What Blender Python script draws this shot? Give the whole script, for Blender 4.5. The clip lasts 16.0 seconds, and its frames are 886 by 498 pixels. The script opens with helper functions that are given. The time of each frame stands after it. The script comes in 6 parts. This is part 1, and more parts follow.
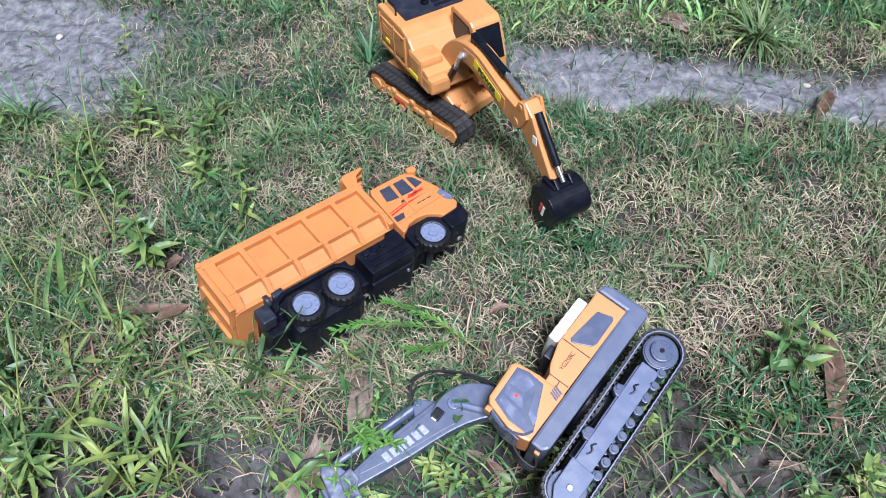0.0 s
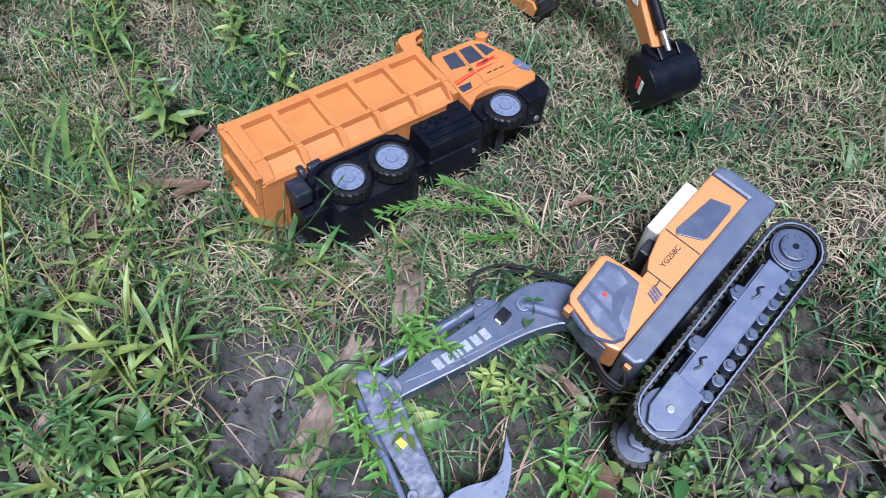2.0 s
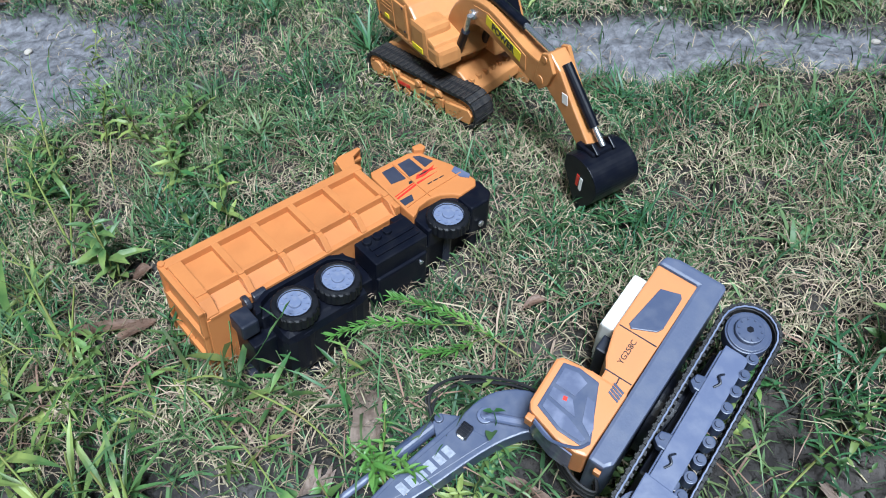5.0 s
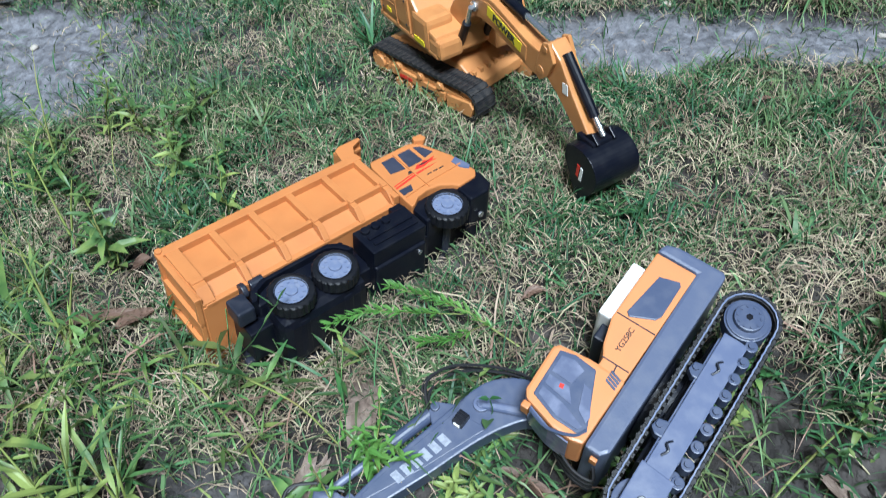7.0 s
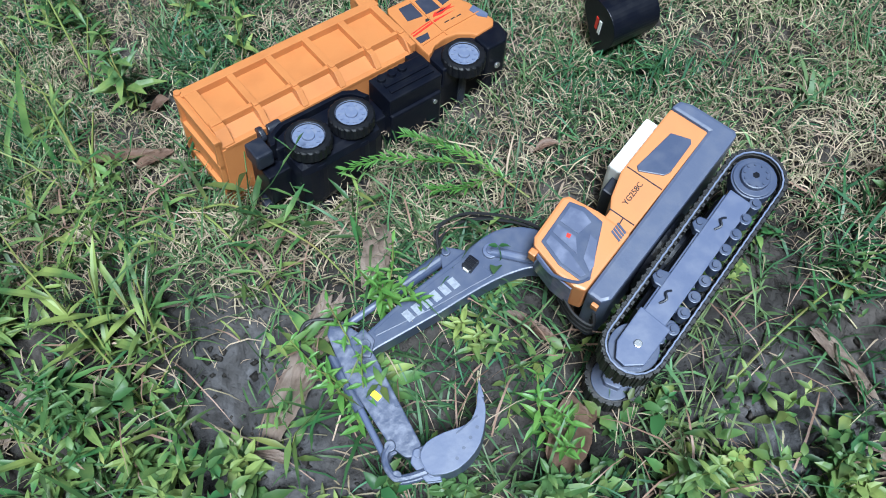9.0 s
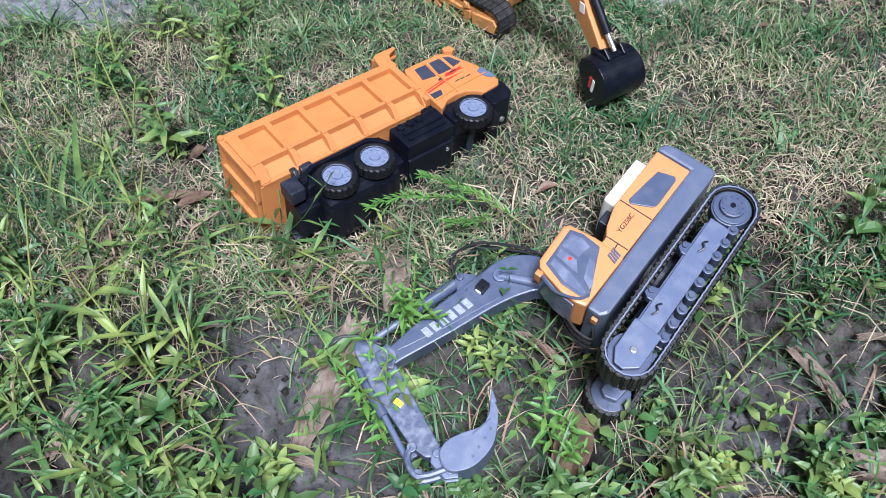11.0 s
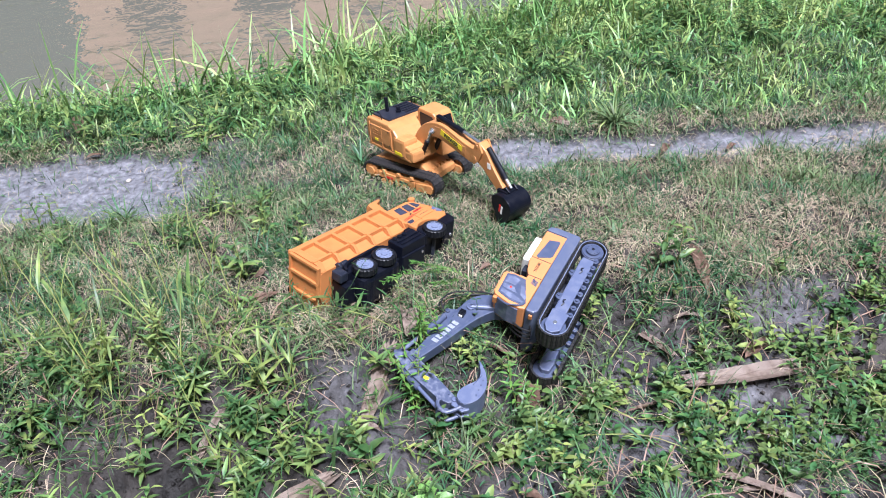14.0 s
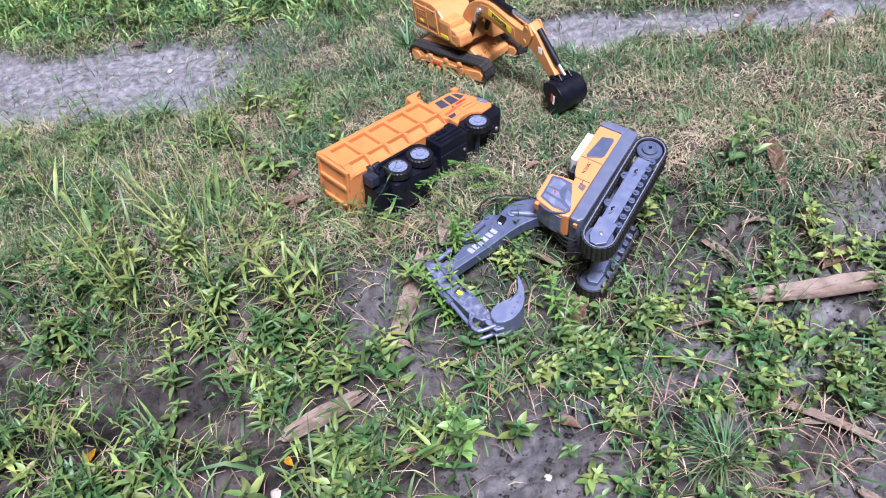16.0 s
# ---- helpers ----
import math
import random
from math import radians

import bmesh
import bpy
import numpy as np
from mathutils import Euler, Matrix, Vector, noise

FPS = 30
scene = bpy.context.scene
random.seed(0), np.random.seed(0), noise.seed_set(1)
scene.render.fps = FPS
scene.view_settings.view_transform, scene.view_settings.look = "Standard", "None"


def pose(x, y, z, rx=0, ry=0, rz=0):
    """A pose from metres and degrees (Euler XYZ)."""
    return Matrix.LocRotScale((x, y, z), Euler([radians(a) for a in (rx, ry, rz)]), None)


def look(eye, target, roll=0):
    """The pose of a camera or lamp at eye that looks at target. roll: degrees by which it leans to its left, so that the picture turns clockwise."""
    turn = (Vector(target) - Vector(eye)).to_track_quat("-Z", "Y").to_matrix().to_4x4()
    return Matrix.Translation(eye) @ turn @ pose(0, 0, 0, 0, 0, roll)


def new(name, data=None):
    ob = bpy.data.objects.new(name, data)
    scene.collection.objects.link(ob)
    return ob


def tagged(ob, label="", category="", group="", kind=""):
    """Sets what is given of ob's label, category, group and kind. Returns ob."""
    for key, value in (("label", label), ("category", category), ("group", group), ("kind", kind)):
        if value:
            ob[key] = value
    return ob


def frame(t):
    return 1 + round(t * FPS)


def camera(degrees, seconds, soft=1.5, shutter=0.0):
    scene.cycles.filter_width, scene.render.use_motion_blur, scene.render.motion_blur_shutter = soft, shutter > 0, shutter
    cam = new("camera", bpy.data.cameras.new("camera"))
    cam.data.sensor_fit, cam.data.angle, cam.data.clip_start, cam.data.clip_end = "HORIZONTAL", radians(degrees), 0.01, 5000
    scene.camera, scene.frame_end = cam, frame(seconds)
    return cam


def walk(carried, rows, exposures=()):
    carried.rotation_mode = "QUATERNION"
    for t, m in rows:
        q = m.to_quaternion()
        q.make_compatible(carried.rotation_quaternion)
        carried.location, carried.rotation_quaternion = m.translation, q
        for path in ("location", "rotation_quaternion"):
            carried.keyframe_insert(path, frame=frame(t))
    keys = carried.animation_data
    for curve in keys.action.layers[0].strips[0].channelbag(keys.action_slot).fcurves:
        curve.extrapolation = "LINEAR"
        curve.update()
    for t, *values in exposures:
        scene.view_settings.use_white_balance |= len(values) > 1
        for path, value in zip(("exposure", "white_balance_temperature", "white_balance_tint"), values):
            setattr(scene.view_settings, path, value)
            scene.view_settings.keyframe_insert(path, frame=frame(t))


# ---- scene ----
cam = camera(54.9, 16.0, soft=1.0, shutter=0.2)
PATH = [
    (0, (0.018, -0.002, 0.944), (-0.027, 1.305, -0.568), -2.5),
    (0.5, (0.0, -0.028, 0.941), (-0.066, 1.268, -0.582), -3.1),
    (1, (-0.025, -0.026, 0.882), (-0.141, 1.259, -0.647), -3.8),
    (1.5, (-0.048, 0.012, 0.745), (-0.234, 1.289, -0.783), -4.3),
    (2, (-0.002, 0.048, 0.722), (-0.179, 1.297, -0.83), -4.6),
    (2.5, (0.012, 0.065, 0.713), (-0.126, 1.319, -0.838), -5.1),
    (3, (0.013, 0.076, 0.709), (-0.104, 1.332, -0.843), -5.7),
    (3.5, (0.009, 0.075, 0.71), (-0.1, 1.328, -0.845), -6.5),
    (4, (0.007, 0.075, 0.713), (-0.103, 1.327, -0.843), -7.1),
    (4.5, (0.009, 0.069, 0.717), (-0.094, 1.404, -0.769), -7.2),
    (4.7, (0.013, 0.069, 0.719), (-0.087, 1.458, -0.717), -7.3),
    (6.8, (0.03, 0.055, 0.7), (-0.089, 1.542, -0.631), -7.5),
    (7, (0.031, 0.058, 0.699), (-0.097, 1.497, -0.684), -7.8),
    (7.5, (0.032, 0.061, 0.696), (-0.111, 1.349, -0.827), -8.5),
    (8, (0.037, 0.061, 0.694), (-0.116, 1.258, -0.901), -8.7),
    (8.5, (0.036, 0.055, 0.702), (-0.12, 1.251, -0.893), -8.1),
    (9, (0.029, 0.04, 0.712), (-0.14, 1.222, -0.893), -8.3),
    (9.2, (0.028, 0.042, 0.729), (-0.145, 1.201, -0.892), -8.5),
    (11.3, (-0.007, -0.143, 0.764), (-0.119, 1.246, -0.672), -5.6),
    (11.5, (-0.023, -0.224, 0.774), (-0.103, 1.198, -0.63), -5.4),
    (12, (-0.075, -0.449, 0.79), (-0.116, 1.053, -0.529), -5.5),
    (12.5, (-0.117, -0.53, 0.799), (-0.115, 1.053, -0.423), -5.6),
    (13, (-0.199, -0.643, 0.881), (-0.098, 1.027, -0.214), -5.1),
    (13.5, (-0.238, -0.743, 0.951), (-0.05, 0.942, -0.109), -4.4),
    (14, (-0.217, -0.754, 0.979), (0.012, 0.927, -0.079), -4.2),
    (14.5, (-0.174, -0.688, 0.96), (-0.019, 0.981, -0.13), -4.9),
    (15, (-0.08, -0.625, 0.957), (-0.02, 0.994, -0.214), -6.8),
    (15.5, (-0.061, -0.618, 0.948), (-0.071, 0.939, -0.308), -9.0),
    (16, (-0.088, -0.618, 0.951), (-0.136, 0.909, -0.34), -10.4),
]
walk(cam, [(t, look(eye, target, roll)) for t, eye, target, roll in PATH],
     [(0.0, 0.99, 6450, 7.0), (1.2, 0.86, 6350, 7.0), (4.0, 0.81, 6250, 0.0), (9.2, 0.82, 6250, -5.0), (12.0, 1.17, 6550, 10.0), (14.0, 1.28, 6580, 11.0), (16.0, 1.29, 6700, 18.0)])

# ---- light ----
world = bpy.data.worlds.new("sky")
scene.world = world
world.use_nodes = True
wn = world.node_tree
sky = wn.nodes.new("ShaderNodeTexSky")
sky.sky_type, sky.sun_disc = "NISHITA", False
sky.sun_elevation, sky.sun_rotation = radians(58), radians(200)
sky.air_density, sky.dust_density = 1.0, 4.0
wn.nodes["Background"].inputs["Strength"].default_value = 0.029
wn.links.new(sky.outputs[0], wn.nodes["Background"].inputs["Color"])
sun = new("sun", bpy.data.lights.new("sun", "SUN"))
sun.data.energy, sun.data.angle, sun.data.color = 4.45, radians(17), (0.885, 0.93, 1.11)
sun.matrix_world = look((0.6, -1.7, 4.0), (0, 0.6, 0))


# ---- materials ----
def material(name, color, rough=0.5, metal=0.0, spot=None, amount=0.4, scale=60.0, bump=0.0, bump_scale=200.0,
             island=0.0, spec=0.5, coat=0.0, translucent=0.0, lo=0.45, hi=0.65):
    m = bpy.data.materials.new(name)
    m.use_nodes = True
    nt = m.node_tree
    n, l = nt.nodes, nt.links
    b = n["Principled BSDF"]
    b.inputs["Roughness"].default_value = rough
    b.inputs["Metallic"].default_value = metal
    b.inputs["Specular IOR Level"].default_value = spec
    b.inputs["Coat Weight"].default_value = coat
    tc = n.new("ShaderNodeTexCoord")
    out = None
    if spot is not None:
        nz = n.new("ShaderNodeTexNoise")
        nz.inputs["Scale"].default_value, nz.inputs["Detail"].default_value = scale, 6
        l.new(tc.outputs["Object"], nz.inputs["Vector"])
        mr = n.new("ShaderNodeMapRange")
        mr.inputs["From Min"].default_value, mr.inputs["From Max"].default_value = lo, hi
        mr.inputs["To Max"].default_value = amount
        l.new(nz.outputs["Fac"], mr.inputs["Value"])
        mix = n.new("ShaderNodeMix")
        mix.data_type = "RGBA"
        mix.inputs["A"].default_value, mix.inputs["B"].default_value = (*color, 1), (*spot, 1)
        l.new(mr.outputs[0], mix.inputs["Factor"])
        out = mix.outputs["Result"]
        rr = n.new("ShaderNodeMapRange")
        rr.inputs["To Min"].default_value, rr.inputs["To Max"].default_value = max(rough - 0.12, 0.03), min(rough + 0.15, 1)
        l.new(nz.outputs["Fac"], rr.inputs["Value"])
        l.new(rr.outputs[0], b.inputs["Roughness"])
    if island:
        gm = n.new("ShaderNodeNewGeometry")
        hs = n.new("ShaderNodeHueSaturation")
        mh = n.new("ShaderNodeMapRange")
        mh.inputs["To Min"].default_value, mh.inputs["To Max"].default_value = 0.5 - 0.045 * island, 0.5 + 0.03 * island
        mv = n.new("ShaderNodeMapRange")
        mv.inputs["To Min"].default_value, mv.inputs["To Max"].default_value = 1 - 0.45 * island, 1 + 0.45 * island
        wv = n.new("ShaderNodeTexWhiteNoise")
        wv.noise_dimensions = "1D"
        l.new(gm.outputs["Random Per Island"], wv.inputs["W"])
        l.new(gm.outputs["Random Per Island"], mh.inputs["Value"])
        l.new(wv.outputs["Value"], mv.inputs["Value"])
        l.new(mh.outputs[0], hs.inputs["Hue"])
        l.new(mv.outputs[0], hs.inputs["Value"])
        if out:
            l.new(out, hs.inputs["Color"])
        else:
            hs.inputs["Color"].default_value = (*color, 1)
        out = hs.outputs[0]
    if out:
        l.new(out, b.inputs["Base Color"])
    else:
        b.inputs["Base Color"].default_value = (*color, 1)
    if bump:
        nb = n.new("ShaderNodeTexNoise")
        nb.inputs["Scale"].default_value, nb.inputs["Detail"].default_value = bump_scale, 5
        l.new(tc.outputs["Object"], nb.inputs["Vector"])
        bp = n.new("ShaderNodeBump")
        bp.inputs["Strength"].default_value, bp.inputs["Distance"].default_value = bump, 0.002
        l.new(nb.outputs["Fac"], bp.inputs["Height"])
        l.new(bp.outputs[0], b.inputs["Normal"])
    if translucent:
        tr = n.new("ShaderNodeBsdfTranslucent")
        if out:
            l.new(out, tr.inputs["Color"])
        else:
            tr.inputs["Color"].default_value = (*color, 1)
        ms = n.new("ShaderNodeMixShader")
        ms.inputs[0].default_value = translucent
        l.new(b.outputs[0], ms.inputs[1])
        l.new(tr.outputs[0], ms.inputs[2])
        l.new(ms.outputs[0], n["Material Output"].inputs[0])
    return m


ORANGE = material("orange_plastic", (0.480, 0.182, 0.060), 0.42, spot=(0.39, 0.138, 0.043), amount=0.5, scale=25, bump=0.06, bump_scale=350)
AMBER = material("amber_plastic", (0.500, 0.222, 0.080), 0.36, spot=(0.39, 0.158, 0.055), amount=0.5, scale=30, bump=0.06, bump_scale=350)
PEACH = material("light_orange_plastic", (0.56, 0.220, 0.085), 0.40, spot=(0.48, 0.18, 0.07), amount=0.4, scale=25, bump=0.04, bump_scale=350)
GREY = material("blue_grey_plastic", (0.052, 0.068, 0.122), 0.38, spot=(0.085, 0.098, 0.145), amount=0.45, scale=70, bump=0.08, bump_scale=260)
LIGHTGREY = material("light_grey_plastic", (0.088, 0.110, 0.190), 0.40, spot=(0.150, 0.168, 0.235), amount=0.5, scale=60, bump=0.08, bump_scale=260)
STICKGREY = material("scuffed_grey_plastic", (0.058, 0.073, 0.128), 0.40, spot=(0.16, 0.175, 0.24), amount=0.75, scale=110, bump=0.25, bump_scale=200)
SKIRT = material("mid_grey_plastic", (0.080, 0.098, 0.160), 0.4, spot=(0.11, 0.125, 0.175), amount=0.45, scale=70, bump=0.08, bump_scale=260)
DARK = material("dark_grey_plastic", (0.013, 0.016, 0.027), 0.42, spot=(0.04, 0.042, 0.055), amount=0.35, scale=80, bump=0.06, spec=0.4)
BLACK = material("black_plastic", (0.0035, 0.0045, 0.0095), 0.36, spot=(0.012, 0.013, 0.017), amount=0.3, scale=70, bump=0.06, spec=0.26)
RUBBER = material("muddy_rubber", (0.010, 0.010, 0.012), 0.55, spot=(0.066, 0.058, 0.052), amount=0.45, scale=120, bump=0.3, bump_scale=400)
RIM = material("grey_rim_plastic", (0.135, 0.165, 0.260), 0.38, spot=(0.22, 0.235, 0.30), amount=0.5, scale=150)
WHITE = material("white_plastic", (0.80, 0.80, 0.78), 0.4, spot=(0.6, 0.58, 0.54), amount=0.3, scale=60)
PANE = material("dark_window_plastic", (0.035, 0.040, 0.062), 0.2, spot=(0.07, 0.07, 0.095), amount=0.4, scale=40)
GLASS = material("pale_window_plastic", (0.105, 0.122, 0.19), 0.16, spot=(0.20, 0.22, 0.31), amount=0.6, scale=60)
RED = material("red_decal", (0.55, 0.03, 0.02), 0.4)
DECAL = material("black_print", (0.02, 0.02, 0.022), 0.45)
YELLOWDECAL = material("yellow_sticker", (0.75, 0.62, 0.03), 0.4)
PRINT = material("white_print", (0.27, 0.295, 0.36), 0.45, spot=(0.15, 0.16, 0.20), amount=0.6, scale=300)
CHROME = material("bright_metal", (0.62, 0.64, 0.68), 0.25, 0.9)
HOSE = material("black_hose", (0.015, 0.015, 0.017), 0.45)
GRASS = material("grass_blades", (0.040, 0.112, 0.048), 0.46, island=1.0, translucent=0.06, spot=(0.130, 0.192, 0.082), amount=0.9, scale=6, spec=0.30)
BANKGRASS = material("lush_grass", (0.155, 0.310, 0.100), 0.42, island=1.0, translucent=0.25, spot=(0.36, 0.48, 0.18), amount=0.9, scale=5, spec=0.5)
STRAW = material("dry_grass", (0.335, 0.285, 0.196), 0.62, island=0.9, spot=(0.140, 0.108, 0.072), amount=0.9, scale=13, spec=0.2)
LEAF = material("weed_leaves", (0.044, 0.108, 0.036), 0.44, island=1.0, translucent=0.12, spot=(0.180, 0.255, 0.074), amount=0.95, scale=14, spec=0.36)
BROADLEAF = material("bright_broad_leaves", (0.130, 0.300, 0.075), 0.42, island=0.5, translucent=0.15, spot=(0.18, 0.36, 0.10), amount=0.6, scale=40)
STEM = material("weed_stems", (0.20, 0.25, 0.07), 0.5, spot=(0.22, 0.15, 0.07), amount=0.6, scale=20)
DEADLEAF = material("dry_brown_leaf", (0.27, 0.17, 0.125), 0.5, spot=(0.12, 0.07, 0.05), amount=0.8, scale=35, bump=0.4, bump_scale=180)
HUSK = material("dry_bamboo_husk", (0.335, 0.26, 0.215), 0.6, spot=(0.19, 0.135, 0.105), amount=0.8, scale=55, bump=0.4, bump_scale=160, island=0.5)
YELLOWLEAF = material("yellow_leaf", (0.72, 0.42, 0.03), 0.5, spot=(0.5, 0.22, 0.02), amount=0.6, scale=60)
TYRE = material("black_tyre_rubber", (0.0045, 0.0052, 0.008), 0.46, spot=(0.012, 0.0125, 0.015), amount=0.4, scale=150, bump=0.2, bump_scale=400, spec=0.35)
SPRIG = material("bright_sprig_leaves", (0.066, 0.195, 0.042), 0.45, island=0.7, translucent=0.2, spot=(0.125, 0.27, 0.06), amount=0.6, scale=30)
STONE = material("pale_stone", (0.42, 0.38, 0.34), 0.8, spot=(0.28, 0.25, 0.22), amount=0.7, scale=60, bump=0.6)


def soil_material():
    m = bpy.data.materials.new("soil")
    m.use_nodes = True
    n, l = m.node_tree.nodes, m.node_tree.links
    b = n["Principled BSDF"]
    tc = n.new("ShaderNodeTexCoord")
    big = n.new("ShaderNodeTexNoise")
    big.inputs["Scale"].default_value, big.inputs["Detail"].default_value = 9, 8
    fine = n.new("ShaderNodeTexNoise")
    fine.inputs["Scale"].default_value, fine.inputs["Detail"].default_value = 55, 12
    fine.inputs["Roughness"].default_value = 0.66
    l.new(tc.outputs["Object"], big.inputs["Vector"])
    l.new(tc.outputs["Object"], fine.inputs["Vector"])
    ramp = n.new("ShaderNodeValToRGB")
    ramp.color_ramp.elements[0].position, ramp.color_ramp.elements[0].color = 0.36, (0.012, 0.0105, 0.0095, 1)
    ramp.color_ramp.elements[1].position, ramp.color_ramp.elements[1].color = 0.64, (0.074, 0.064, 0.058, 1)
    l.new(big.outputs["Fac"], ramp.inputs["Fac"])
    # dried mud tint, with shade under the boom painted in
    at = n.new("ShaderNodeAttribute")
    at.attribute_name = "mud_and_shade"
    mud = n.new("ShaderNodeValToRGB")
    mud.color_ramp.elements[0].position, mud.color_ramp.elements[0].color = 0.3, (0.120, 0.120, 0.134, 1)
    mud.color_ramp.elements[1].position, mud.color_ramp.elements[1].color = 0.7, (0.225, 0.227, 0.252, 1)
    l.new(fine.outputs["Fac"], mud.inputs["Fac"])
    mix = n.new("ShaderNodeMix")
    mix.data_type = "RGBA"
    l.new(at.outputs["Fac"], mix.inputs["Factor"])
    l.new(ramp.outputs[0], mix.inputs["A"])
    l.new(mud.outputs[0], mix.inputs["B"])
    mul = n.new("ShaderNodeMix")
    mul.data_type, mul.blend_type = "RGBA", "MULTIPLY"
    mul.inputs["Factor"].default_value = 0.7
    fr = n.new("ShaderNodeMapRange")
    fr.inputs["From Min"].default_value, fr.inputs["From Max"].default_value = 0.3, 0.7
    fr.inputs["To Min"].default_value, fr.inputs["To Max"].default_value = 0.40, 1.35
    l.new(fine.outputs["Fac"], fr.inputs["Value"])
    turf = n.new("ShaderNodeAttribute")
    turf.attribute_name = "turf"
    sward = n.new("ShaderNodeValToRGB")
    sward.color_ramp.elements[0].position, sward.color_ramp.elements[0].color = 0.35, (0.040, 0.078, 0.026, 1)
    sward.color_ramp.elements[1].position, sward.color_ramp.elements[1].color = 0.68, (0.125, 0.140, 0.062, 1)
    l.new(big.outputs["Fac"], sward.inputs["Fac"])
    grown = n.new("ShaderNodeMix")
    grown.data_type = "RGBA"
    l.new(turf.outputs["Fac"], grown.inputs["Factor"])
    l.new(mix.outputs["Result"], grown.inputs["A"])
    l.new(sward.outputs[0], grown.inputs["B"])
    l.new(grown.outputs["Result"], mul.inputs["A"])
    l.new(fr.outputs[0], mul.inputs["B"])
    l.new(mul.outputs["Result"], b.inputs["Base Color"])
    b.inputs["Roughness"].default_value, b.inputs["Specular IOR Level"].default_value = 0.75, 0.3
    clod = n.new("ShaderNodeTexVoronoi")
    clod.feature, clod.inputs["Scale"].default_value = "DISTANCE_TO_EDGE", 38
    warp = n.new("ShaderNodeMix")
    warp.data_type = "VECTOR"
    warp.inputs["Factor"].default_value = 0.06
    l.new(tc.outputs["Object"], warp.inputs["A"])
    l.new(fine.outputs["Color"], warp.inputs["B"])
    l.new(warp.outputs["Result"], clod.inputs["Vector"])
    edge = n.new("ShaderNodeMapRange")
    edge.inputs["From Max"].default_value = 0.12
    l.new(clod.outputs["Distance"], edge.inputs["Value"])
    crack = n.new("ShaderNodeBump")
    crack.inputs["Strength"].default_value, crack.inputs["Distance"].default_value = 0.35, 0.004
    l.new(edge.outputs[0], crack.inputs["Height"])
    bp = n.new("ShaderNodeBump")
    bp.inputs["Strength"].default_value, bp.inputs["Distance"].default_value = 0.8, 0.007
    l.new(fine.outputs["Fac"], bp.inputs["Height"])
    l.new(crack.outputs[0], bp.inputs["Normal"])
    l.new(bp.outputs[0], b.inputs["Normal"])
    rough = n.new("ShaderNodeMapRange")
    rough.inputs["To Min"].default_value, rough.inputs["To Max"].default_value = 0.45, 0.95
    l.new(big.outputs["Fac"], rough.inputs["Value"])
    l.new(rough.outputs[0], b.inputs["Roughness"])
    return m


def water_material():
    m = bpy.data.materials.new("pond_water")
    m.use_nodes = True
    n, l = m.node_tree.nodes, m.node_tree.links
    b = n["Principled BSDF"]
    b.inputs["Base Color"].default_value = (0.130, 0.125, 0.088, 1)
    b.inputs["Roughness"].default_value = 0.04
    b.inputs["IOR"].default_value = 3.6
    tc = n.new("ShaderNodeTexCoord")
    nz = n.new("ShaderNodeTexNoise")
    nz.inputs["Scale"].default_value, nz.inputs["Detail"].default_value = 6, 3
    l.new(tc.outputs["Object"], nz.inputs["Vector"])
    bp = n.new("ShaderNodeBump")
    bp.inputs["Strength"].default_value, bp.inputs["Distance"].default_value = 0.6, 0.02
    l.new(nz.outputs["Fac"], bp.inputs["Height"])
    l.new(bp.outputs[0], b.inputs["Normal"])
    return m


SOIL, WATER = soil_material(), water_material()


# ---- mesh helpers ----
def part(name, bm, mat, parent=None, label="", smooth=False):
    me = bpy.data.meshes.new(name)
    bm.to_mesh(me)
    bm.free()
    me.materials.append(mat)
    if smooth:
        for p in me.polygons:
            p.use_smooth = True
    ob = new(name, me)
    if parent is not None:
        ob.parent = parent
    if label:
        ob["label"] = label
    return ob


def share(name, mesh, parent, m):
    ob = new(name, mesh)
    ob.parent = parent
    ob.matrix_basis = m
    return ob


def box(bm, x0, x1, y0, y1, z0, z1, bevel=0.001, taper=0.0):
    vs = [bm.verts.new((x, y, z)) for z, k in ((z0, 0), (z1, taper)) for x, y in
          ((x0 + k, y0 + k), (x1 - k, y0 + k), (x1 - k, y1 - k), (x0 + k, y1 - k))]
    fs = [bm.faces.new([vs[i] for i in f]) for f in ((3, 2, 1, 0), (4, 5, 6, 7), (0, 1, 5, 4), (1, 2, 6, 5), (2, 3, 7, 6), (3, 0, 4, 7))]
    if bevel:
        es = list({e for f in fs for e in f.edges})
        bmesh.ops.bevel(bm, geom=es, offset=bevel, segments=2, profile=0.6, affect="EDGES")
    return bm


def prism(bm, pts, y0, y1, bevel=0.001, plane="xz"):
    """A slab from a side outline (x, z), between two widths; plane 'yz': between two lengths."""
    def at(p, w):
        return (p[0], w, p[1]) if plane == "xz" else (w, p[0], p[1]) if plane == "yz" else (p[0], p[1], w)
    a = [bm.verts.new(at(p, y0)) for p in pts]
    b = [bm.verts.new(at(p, y1)) for p in pts]
    n = len(pts)
    fs = [bm.faces.new(a[::-1]), bm.faces.new(b)]
    fs += [bm.faces.new((a[i], a[(i + 1) % n], b[(i + 1) % n], b[i])) for i in range(n)]
    bmesh.ops.recalc_face_normals(bm, faces=fs)
    if bevel:
        es = list({e for f in fs for e in f.edges})
        bmesh.ops.bevel(bm, geom=es, offset=bevel, segments=2, profile=0.6, affect="EDGES")
    return bm


